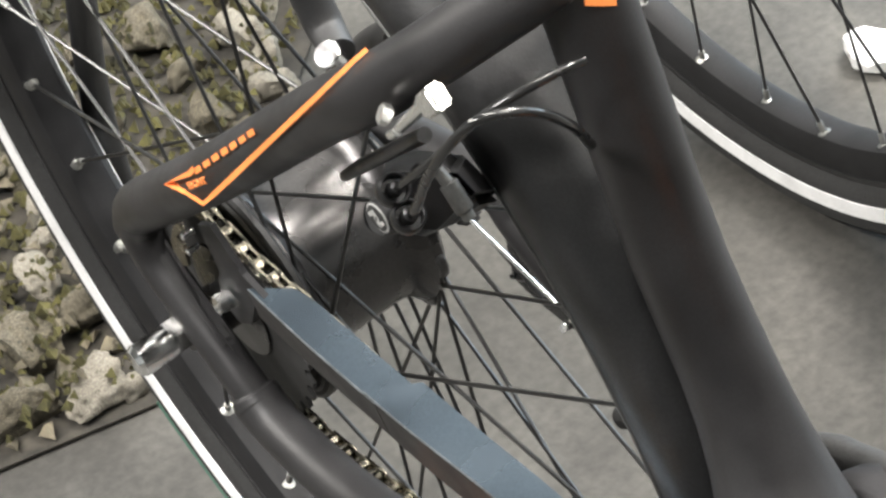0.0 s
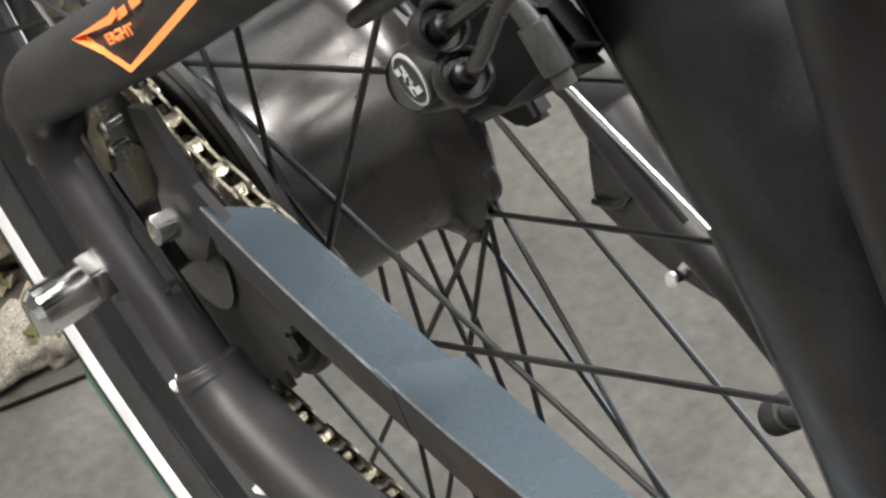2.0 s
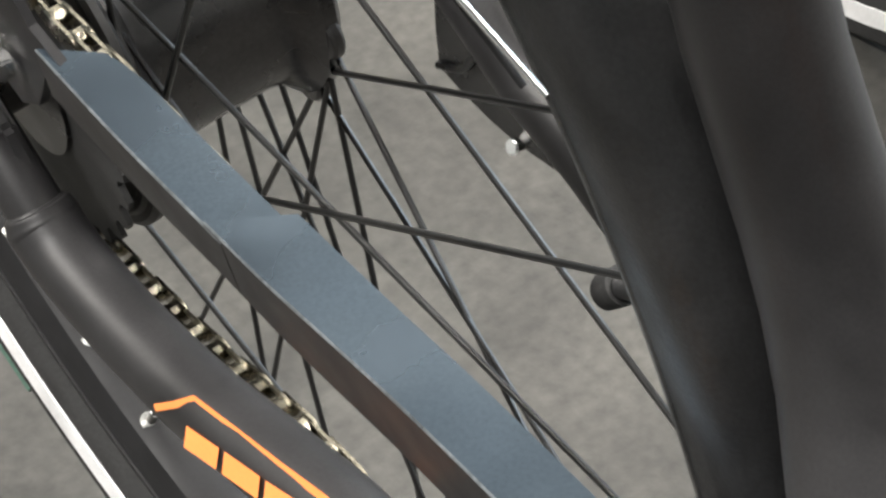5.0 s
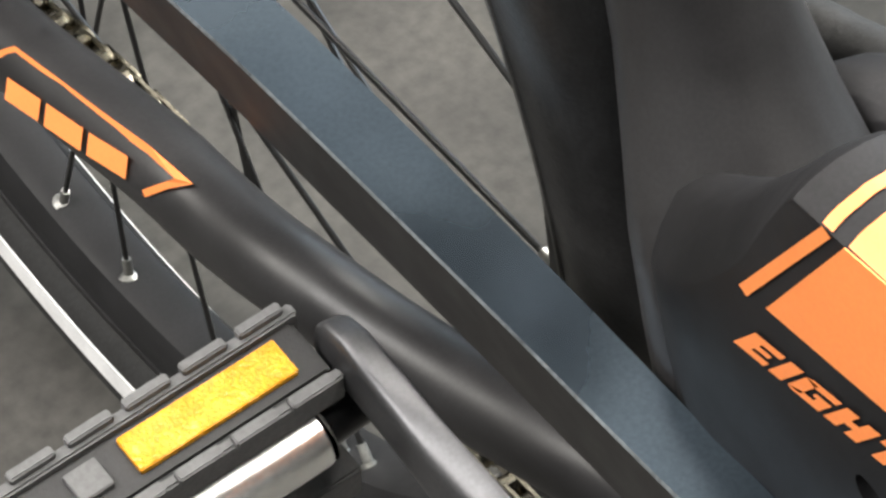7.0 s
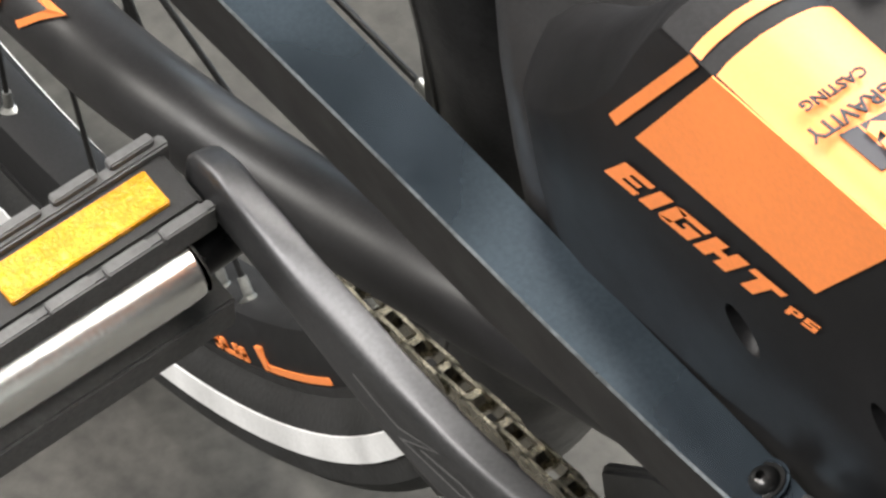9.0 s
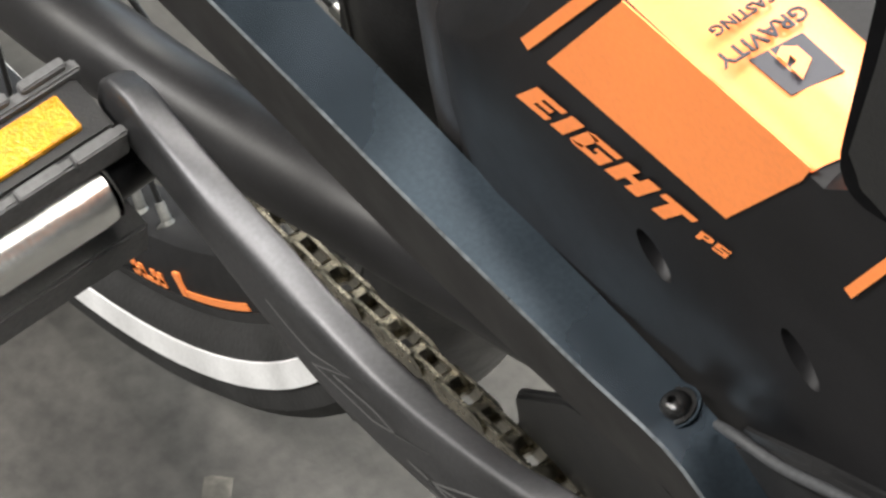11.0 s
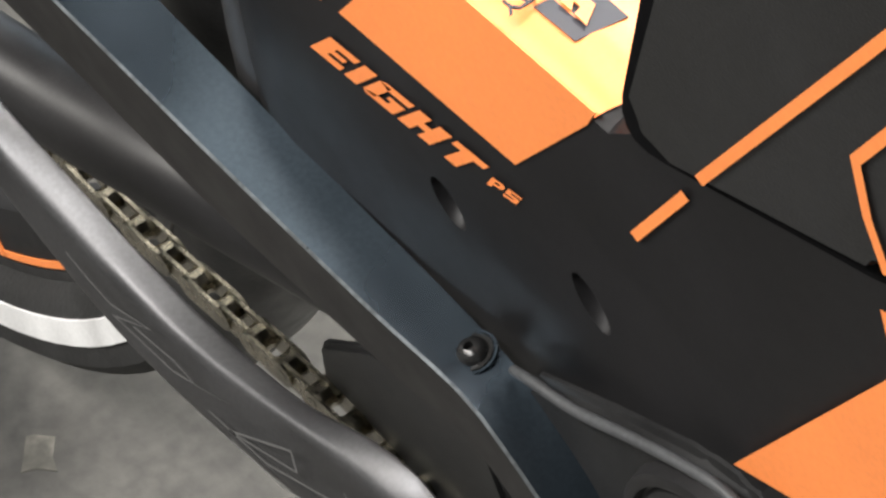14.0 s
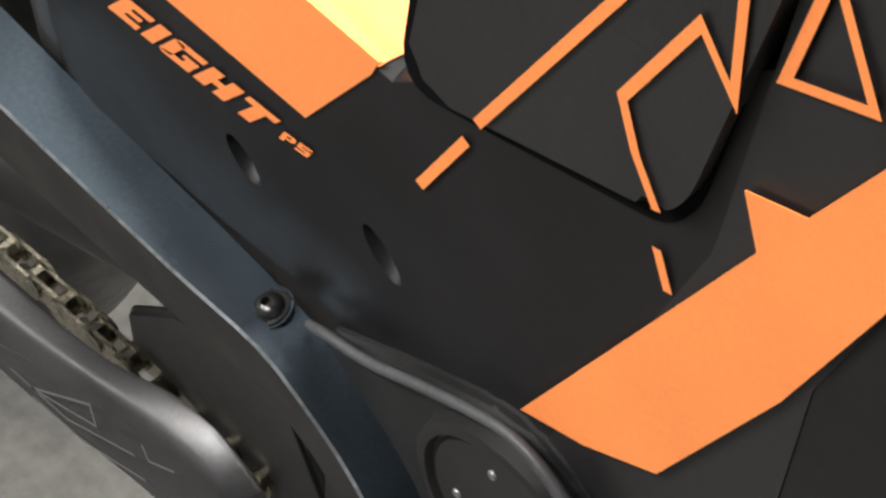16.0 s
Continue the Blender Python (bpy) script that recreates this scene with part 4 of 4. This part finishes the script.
part("cap_ring", oval(0.97, -0.001, 0.0004), LETTERING, brake, "thin white printed ring")
part("cap_face", oval(0.85, -0.001, 0.0007), SATIN, brake)
for u0, u1, v0, v1 in ((-0.62, -0.34, -0.50, 0.10), (-0.62, 0.02, -0.08, 0.22), (-0.14, 0.16, -0.20, 0.22), (-0.02, 0.62, -0.22, 0.08), (0.34, 0.62, -0.10, 0.50)):
    q = [LC + LU * u * 0.9 + LV * v + LN * 0.0007 for u, v in ((u0, v0), (u1, v0), (u1, v1), (u0, v1))]
    part("cap_mark", block(q, [p + LN * 0.0004 for p in q]), LETTERING, brake, smooth=False)
part("caliper_body", block([(0.2737, -0.0682, 0.5727), (0.2544, -0.0660, 0.5677), (0.2628, -0.0550, 0.5725), (0.2886, -0.0500, 0.5805), (0.2946, -0.0450, 0.5639), (0.2615, -0.0500, 0.5347), (0.2639, -0.0660, 0.5456)], [(0.1933, -0.0300, 0.5110), (0.1784, -0.0300, 0.5126), (0.2145, -0.0300, 0.5381), (0.2580, -0.0300, 0.5604), (0.2636, -0.0200, 0.5325), (0.2400, -0.0300, 0.5158), (0.1914, -0.0300, 0.4786)], bevel=0.004), CASE, brake, "black cast brake body")
part("arch_plate", tube([(0.2038, -0.0550, 0.5367), (0.2270, -0.0575, 0.5545), (0.2511, -0.0600, 0.5727), (0.3048, -0.0620, 0.6122)], [0.0024, 0.003, 0.003, 0.003], 14, 4, flat=1.0), DARKMETAL, brake, "black brake arch")
HOSE_A = [(0.2963, -0.0745, 0.5784), (0.3060, -0.0760, 0.5872), (0.3124, -0.0760, 0.5945), (0.3252, -0.0760, 0.6110), (0.3402, -0.0740, 0.6288), (0.3543, -0.0680, 0.6442), (0.3591, -0.0610, 0.6467), (0.3621, -0.0500, 0.6427), (0.3612, -0.0400, 0.6334), (0.3548, -0.0300, 0.6185), (0.3434, -0.0200, 0.5982)]
HOSE_B = [(0.2893, -0.0735, 0.5868), (0.2959, -0.0735, 0.5920), (0.3131, -0.0715, 0.6065), (0.3250, -0.0670, 0.6175), (0.3420, -0.0600, 0.6344), (0.3461, -0.0520, 0.6380), (0.3504, -0.0420, 0.6408), (0.3534, -0.0280, 0.6415), (0.3529, -0.0180, 0.6390)]
for run, r in ((HOSE_A, 0.0019), (HOSE_B, 0.0018)):
    part("hose", tube(run, [r] * len(run), 16, 6), HOSE, brake, "glossy black hydraulic hose")
    start, ahead = Vector(run[0]), Vector(run[2])
    bm = lathe([(0.0019, -0.004), (0.0060, -0.004), (0.0064, -0.003), (0.0064, 0.0012), (0.0056, 0.0026), (0.0050, 0.0022), (0.0048, -0.0008), (0.0030, -0.0008), (0.0028, 0.0050), (0.0019, 0.0056)], 32)
    bm.transform(Matrix.Translation(start) @ (ahead - start).to_track_quat("Y", "Z").to_matrix().to_4x4())
    part("hose_fitting", bm, DARKMETAL, brake, "black cupped hose socket")
BA, BB, BC, BD = Vector((0.2844, -0.0530, 0.5793)), Vector((0.2877, -0.0520, 0.5741)), Vector((0.2944, -0.0520, 0.5642)), Vector((0.2959, -0.0520, 0.5611))
part("adjuster_barrel", tube([BA, BB, BB + (BC - BB) * 0.02, BB + (BC - BB) * 0.96, BC, BC + (BD - BC) * 0.05, BD], [0.0024, 0.0026, 0.0037, 0.0037, 0.0034, 0.0026, 0.0026], 26, 1), BARREL, brake, "grey aluminium barrel")
part("tension_rod", rod((0.2957, -0.0520, 0.5607), (0.3281, -0.0450, 0.5326), 0.0009, 12), CHROME, brake, "polished thin rod")
part("tension_rod", rod((0.2946, -0.0505, 0.5585), (0.3180, -0.0445, 0.5290), 0.0009, 12), DARKMETAL, brake, "dark thin rod")
lev = part("release_lever", tube([(0.2985, -0.0680, 0.6160), (0.3025, -0.0680, 0.6193), (0.3270, -0.0680, 0.6408)], [0.0020, 0.0022, 0.0026], 14, 4), ALLOY, brake, "chrome quick release lever")
part("lever_end", box((0.3350, -0.0680, 0.6467), (0.016, 0.007, 0.0095), (0, -41, 0), 0.0012), ALLOY, lev)
part("lever_nut", hexagon((0.2955, -0.0680, 0.6205), (-0.3, -0.6, 0.5), 0.0042, 0.004, 6, bevel=0.0005), ALLOY, lev)
part("lever_bolt", rod((0.2930, -0.0690, 0.6112), (0.2995, -0.0690, 0.6160), 0.0020, 14), ALLOY, lev)

# fender stay, strut and clip behind the seat stay
part("fender_stay", tube([(-0.2590, 0.0300, 0.3763), (-0.2924, 0.0300, 0.3118), (-0.3167, 0.0300, 0.2562), (-0.3339, 0.0300, 0.1847)], [0.0085, 0.0085, 0.0085, 0.008], 18, 5), SATIN, bike, "black plastic fender stay")
part("strut", tube([(-0.5151, 0.0400, 0.2090), (-0.4598, 0.0400, 0.2113), (-0.4141, 0.0400, 0.2116), (-0.3725, 0.0400, 0.2126)], [0.0075, 0.0075, 0.0075, 0.007], 16, 4, flat=0.5), TRACK, bike, "flat grey metal strut")
part("strut_clip", hexagon((0.0269, 0.0300, 0.4537), (0.3, -0.4, 0.85), 0.0065, 0.01, 16, bevel=0.001), CHROME, bike, "chrome rack bolt")
part("rack_stay", tube([(-0.0016, 0.0400, 0.4779), (0.0048, 0.0400, 0.4565), (0.0217, 0.0350, 0.4524)], [0.009, 0.009, 0.008], 16, 4), SATIN, bike, "black rack stay")
# kickstand bracket on the far chain stay
BR = [(0.0688, 0.0620, 0.3567), (0.0680, 0.0620, 0.3381), (0.0596, 0.0620, 0.3196), (0.0726, 0.0620, 0.3175), (0.0881, 0.0620, 0.3146), (0.1024, 0.0620, 0.3135), (0.1196, 0.0620, 0.3132), (0.1466, 0.0620, 0.3190), (0.1554, 0.0620, 0.3209), (0.1487, 0.0620, 0.3526), (0.1381, 0.0620, 0.3792), (0.1098, 0.0620, 0.3857), (0.0907, 0.0620, 0.3802)]
bracket = part("kickstand_bracket", block([(p[0], p[1] + 0.008, p[2]) for p in BR], BR, bevel=0.002), HOSE, bike, "black kickstand bracket", angle=30)
# Added panel: its grey stands for the reflection on the black bracket.
BP = [(0.0967, 0.0610, 0.3831), (0.1092, 0.0590, 0.3863), (0.1235, 0.0590, 0.3831), (0.1178, 0.0590, 0.3704), (0.1023, 0.0610, 0.3665), (0.0950, 0.0612, 0.3703)]
part("bracket_sheen", block([(x, 0.064, z) for x, y, z in BP], BP), TRACK, bracket, "grey panel painting the brighter reflection on the bracket")
part("bracket_rib", tube([(0.0640, 0.0612, 0.3230), (0.0790, 0.0610, 0.3300), (0.0900, 0.0608, 0.3420)], 0.0014, 10, 4), DARKMETAL, bracket, "raised edge of the bracket")
part("bolt", hexagon((0.1049, 0.0612, 0.3147), (0.2, -0.8, 0.5), 0.0028, 0.004, 6, bevel=0.0005), CHROME, bracket, "chrome bolt")
STOP = Vector((0.2165, 0.0200, 0.3571))
stopper = part("stand_stop", tube([STOP + Vector((0.006, 0.002, 0.005)), STOP + Vector((0.05, 0.02, 0.02))], [0.0045, 0.0045], 20), TRACK, bike, "grey stand tube with a rubber stop")
part("rubber_ring", tube([STOP, STOP + Vector((0.006, 0.002, 0.005))], [0.0054, 0.0058], 24), RUBBER, stopper, "black rubber stop")

# orange sticker on the seat stay
SN = (0.45, -0.75, 0.5)
OUTLINE = [(0.1158, -0.0800, 0.5131), (0.1086, -0.0800, 0.5066), (0.0789, -0.0800, 0.4864), (0.0950, -0.0800, 0.4896), (0.1075, -0.0790, 0.4890), (0.1321, -0.0796, 0.5094), (0.1552, -0.0804, 0.5287), (0.1763, -0.0808, 0.5465), (0.1956, -0.0808, 0.5628), (0.2122, -0.0800, 0.5770), (0.2272, -0.0788, 0.5900), (0.2406, -0.0772, 0.6017), (0.2517, -0.0748, 0.6116), (0.2604, -0.0716, 0.6198), (0.2669, -0.0676, 0.6262), (0.2713, -0.0628, 0.6311), (0.2738, -0.0580, 0.6340)]
stroke(OUTLINE, 0.0017, ORANGE, frame_set, "sticker_outline", out=SN, lift=0.0012, label="orange sticker outline on the seat stay")
for p, q in (((0.1143, -0.0796, 0.5103), (0.1233, -0.0796, 0.5171)), ((0.1271, -0.0796, 0.5200), (0.1348, -0.0792, 0.5259)), ((0.1385, -0.0792, 0.5288), (0.1472, -0.0792, 0.5354)), ((0.1509, -0.0792, 0.5382), (0.1594, -0.0792, 0.5446)), ((0.1619, -0.0788, 0.5465), (0.1702, -0.0788, 0.5528)), ((0.1737, -0.0788, 0.5555), (0.1808, -0.0784, 0.5609)), ((0.1842, -0.0784, 0.5636), (0.1922, -0.0784, 0.5696))):
    stroke([p, q], 0.0019, ORANGE, frame_set, "sticker_bar", out=SN, lift=0.0014)
T0, T1, T2 = Vector((0.1072, -0.0800, 0.4990)), Vector((0.1336, -0.0800, 0.5164)), Vector((0.1097, -0.0800, 0.5047))
tn = (T1 - T0).cross(T2 - T0).normalized()
lettering("EIGHT", T0 + tn * 0.0022, T1 - T0, T2 - T0, 0.0042, ORANGE, frame_set, "sticker_lettering", squash=(T1 - T0).length / 0.0135, bold=0.00012, lift=0.0004)

# orange bracket and printed bars on the chain stay
CN = (0.45, -0.7, 0.55)
stroke([(0.1245, -0.0800, 0.3181), (0.1337, -0.0772, 0.3240), (0.1396, -0.0732, 0.3278), (0.1653, -0.0728, 0.3322), (0.1879, -0.0728, 0.3368), (0.2120, -0.0724, 0.3417), (0.2291, -0.0724, 0.3431), (0.2249, -0.0756, 0.3407), (0.2180, -0.0796, 0.3352)], 0.0019, ORANGE, frame_set, "stay_outline", out=CN, lift=0.0012, label="orange bracket printed on the chain stay")
for p, q in (((0.1429, -0.0800, 0.3201), (0.1619, -0.0796, 0.3249)), ((0.1642, -0.0792, 0.3248), (0.1855, -0.0792, 0.3309)), ((0.1878, -0.0788, 0.3308), (0.2080, -0.0780, 0.3362))):
    stroke([p, q], 0.0052, ORANGE, frame_set, "stay_bar", out=CN, lift=0.0016)

# green print on the tyre
part("green_band", lathe([(0.3462, -0.0228), (0.3470, -0.0242), (0.3500, -0.0228), (0.3506, -0.0200)], 24, centre=AX, arc=(-137, -123)), GREEN, wheel, "dark green printed band")

# small badge on the front of the seat tube
sheet([(0.3469, -0.0072, 0.6618), (0.3488, -0.0020, 0.6593), (0.3488, 0.0036, 0.6557), (0.3495, 0.0016, 0.6492), (0.3494, -0.0040, 0.6525), (0.3472, -0.0088, 0.6549)], ORANGE, frame_set, "badge", out=(0.93, -0.2, 0.1), lift=0.0012, label="small orange badge on the seat tube")

# added plate with pins, standing in for the chain behind the dropout
CHAIN_BIT = [(0.0290, 0.4280), (0.0379, 0.4341), (0.0361, 0.4285), (0.0281, 0.4211), (0.0307, 0.4171), (0.0287, 0.4085), (0.0268, 0.4027), (0.0206, 0.4004), (0.0174, 0.4053), (0.0169, 0.4116)]
chain_bit = part("chain_stand_in", block([(x, -0.0675, z) for x, z in CHAIN_BIT], [(x, -0.0695, z) for x, z in CHAIN_BIT]), CHAIN, bike, "tarnished brass-coloured plate standing in for the chain round the sprocket", smooth=False)
for x, z in ((0.0378, 0.4269), (0.0363, 0.4169)):
    part("pin", lathe([(0.0001, 0.005), (0.0016, 0.005), (0.0016, -0.0008), (0.0011, -0.0013), (0.0001, -0.0013)], 16, centre=(x, -0.0695, z)), CHROME, chain_bit, "bright pin")

# cable sleeve beside the far side of the casing
part("cable_sleeve", tube([(0.3450, 0.0220, 0.4180), (0.3640, 0.0300, 0.4207), (0.3737, 0.0320, 0.4205), (0.3900, 0.0340, 0.4230), (0.4300, 0.0360, 0.4300)], [0.0068, 0.0072, 0.0074, 0.0072, 0.007], 18, 6), RUBBER, bike, "black rubber cable sleeve")

# ---- the second bicycle, of which only a wheel shows ----
other = thing("bicycle", "neighbouring bicycle, its wheel with a white-striped tyre on the floor", "bicycle")
SLIM_HUB = [(0.005, -0.05), (0.012, -0.05), (0.012, -0.036), (0.024, -0.035), (0.024, 0.035), (0.012, 0.036), (0.012, 0.05), (0.005, 0.05)]
OC = Vector((-0.2403, 0.3966, 0.352))
build_wheel(other, OC, [(11.25 * k - 0.4, 11.25 * k - 0.4 + (70 if (k // 2) % 2 else -70), -1 if k % 2 else 1, -0.033 if k % 2 else 0.033, 0.023) for k in range(32)], SLIM_HUB, "wheel", "black rim with pale nipples")

# ---- scrap and rock bed on the floor ----
rnd = random.Random(4)
SC = Vector((-0.2780, 0.5000, 0.0))
loop = [(SC.x + 0.026 * math.cos(a) * f, SC.y + 0.020 * math.sin(a) * f) for a, f in ((2 * math.pi * k / 14, rnd.uniform(0.7, 1.15)) for k in range(14))]
tagged(part("paper_scrap", block([(x, y, 0.0005) for x, y in loop], [(x + 0.002, y, 0.006 + 0.008 * rnd.random()) for x, y in loop], bevel=0.001), PAPER, None), "crumpled white paper scrap on the grey floor", "paper")

TAPE = material("worn_tape", (0.085, 0.080, 0.066), 0.7, 0, 0.4, 150, 0.1, 300, 0.5, 40)
strip = [(0.1721, -0.0251, 0.0000), (0.1733, -0.0227, 0.0000), (0.1791, -0.0178, 0.0000), (0.1851, -0.0233, -0.0000), (0.1911, -0.0257, 0.0000), (0.1852, -0.0303, 0.0000), (0.1831, -0.0351, 0.0000)]
tagged(part("floor_tape", block([(x, y, -0.0016) for x, y, z in strip], [(x, y, -0.0013) for x, y, z in strip]), TAPE, None, smooth=False), "worn pale scrap of tape stuck on the grey floor", "tape")

E0, E1 = Vector((-0.4201, -0.0808, 0.0)), Vector((-0.3818, 0.0396, 0.0))
E2 = Vector((-0.5874, 0.2543, 0.0))
EDGE = [(-0.66, -1.0), tuple(E0[:2]), tuple(E1[:2]), tuple(E2[:2]), tuple((E2 + (E2 - E1) * 0.6)[:2]), (-1.95, 0.72), (-1.95, -1.0)]

def in_bed(x, y, margin=0.0):
    inside = False
    for (x0, y0), (x1, y1) in zip(EDGE, EDGE[1:] + EDGE[:1]):
        if (y0 > y) != (y1 > y) and x + margin < x0 + (y - y0) / (y1 - y0) * (x1 - x0):
            inside = not inside
    return inside


bm = block([(x, y, 0.0005) for x, y in EDGE], [(x, y, 0.0018) for x, y in EDGE])
soil = part("soil_bed", bm, SOIL, None, smooth=False)
tagged(soil, "dark soil bed with stones and moss on the floor", "soil", kind="structure")


def stone_mesh(seed):
    """A broken lump: flat faces cut off a ball, then roughened at two scales."""
    r = random.Random(seed)
    bm = bmesh.new()
    bmesh.ops.create_icosphere(bm, subdivisions=4, radius=1)
    planes = [(Vector((r.gauss(0, 1), r.gauss(0, 1), r.gauss(0, 1))).normalized(), r.uniform(0.42, 0.85)) for _ in range(14)]
    shift = Vector((r.uniform(0, 50), r.uniform(0, 50), r.uniform(0, 50)))
    for v in bm.verts:
        for n, d in planes:
            over = v.co.dot(n) - d
            if over > 0:
                v.co -= n * over * 0.92
        v.co *= 1 + 0.20 * noise.noise(v.co * 2.6 + shift) + 0.10 * noise.noise(v.co * 7.0 + shift) + 0.05 * noise.noise(v.co * 16.0 + shift)
    return finish(bm, True, 50)


stones = [stone_mesh(k) for k in range(7)]
for me in stones:
    me.materials.append(ROCK)
placed = []
for me, mat in ((stones[1].copy(), PALESTONE), (stones[4].copy(), PALESTONE)):
    me.materials.clear()
    me.materials.append(mat)
    stones.append(me)
for x, y, size, which in ((-0.648, 0.254, 0.026, 7), (-0.614, 0.243, 0.022, 8), (-0.584, 0.236, 0.020, 7), (-0.562, 0.232, 0.014, 8), (-0.672, 0.276, 0.028, 8), (-0.700, 0.306, 0.030, 7), (-0.545, 0.025, 0.024, 7), (-0.490, -0.016, 0.034, 3), (-0.419, -0.006, 0.028, 8), (-0.408, 0.020, 0.016, 7), (-0.578, 0.045, 0.022, 8), (-0.610, 0.066, 0.018, 7)):
    placed.append((x, y, size))
    ob = part("rock", stones[which], None, None)
    ob.matrix_world = pose(x, y, size * 0.42, 12, -9, 700 * x + 400 * y) @ Matrix.Diagonal((size, size * 0.85, size * 0.75, 1))
    tagged(ob, "large pale rough stone at the edge of the bed" if which > 6 else "large grey rough stone in the bed", "rock", "stones of the rock bed")
for k in range(2600):
    x, y = (rnd.uniform(-1.0, -0.38), rnd.uniform(-0.25, 0.45)) if k < 1200 else (rnd.uniform(-1.9, -0.4), rnd.uniform(-0.95, 0.65))
    size = rnd.choice((0.012, 0.016, 0.02, 0.026, 0.034, 0.05)) * rnd.uniform(0.8, 1.15)
    if len(placed) > 280 or not in_bed(x, y, size * 0.8) or any((x - a) ** 2 + (y - b) ** 2 < (0.62 * (size + c)) ** 2 for a, b, c in placed):
        continue
    if y > 0.08 and (size > 0.03 or rnd.random() < 0.85):
        continue
    placed.append((x, y, size))
    ob = part("rock", stones[k % 7], None, None)
    ob.matrix_world = pose(x, y, size * 0.42, rnd.uniform(-20, 20), rnd.uniform(-20, 20), rnd.uniform(0, 360)) @ Matrix.Diagonal((size, size * rnd.uniform(0.7, 1), size * rnd.uniform(0.55, 0.8), 1))
    tagged(ob, "rough pale stone lying in dark soil and moss", "rock", "stones of the rock bed")


def scatter(name, count, size, mat, label, category, keep, flat=0.6):
    """Many small lumps or blades in one mesh."""
    verts, faces = [], []
    for _ in range(count):
        x, y = rnd.uniform(-1.94, -0.38), rnd.uniform(-1.0, 0.7)
        if not in_bed(x, y, 0.01) or not keep(x, y):
            continue
        s_ = size * rnd.uniform(0.4, 1.3)
        z = 0.005
        for a, b, c in placed:
            d2 = ((x - a) ** 2 + (y - b) ** 2) / (c * c)
            if d2 < 0.8:
                z = max(z, c * (0.42 + 0.5 * math.sqrt(max(0, 0.8 - d2))))
        n = len(verts)
        for dx, dy, dz in ((1, 0, 0), (-0.5, 0.85, 0), (-0.5, -0.85, 0), (0.1, 0.1, 1.2), (0, 0, -0.3)):
            verts.append((x + s_ * (dx + rnd.uniform(-.4, .4)), y + s_ * (dy + rnd.uniform(-.4, .4)), z + s_ * flat * (dz + rnd.uniform(-.3, .3))))
        faces += [(n, n + 1, n + 3), (n + 1, n + 2, n + 3), (n + 2, n, n + 3), (n + 1, n, n + 4), (n + 2, n + 1, n + 4), (n, n + 2, n + 4)]
    me = bpy.data.meshes.new(name)
    me.from_pydata(verts, [], faces)
    me.materials.append(mat)
    tagged(new(name, me), label, category, kind="stuff")


scatter("gravel", 9000, 0.008, ROCK, "small pale stone chips over dark soil", "gravel", lambda x, y: y < 0.08 or rnd.random() < 0.2)
scatter("moss", 36000, 0.0045, MOSS, "dry yellow-green moss between stones", "moss", lambda x, y: math.sin(x * 9 + 1) + math.sin(y * 8 + 2) + (1.2 if y > 0 else 0) > 0.5, 1.1)
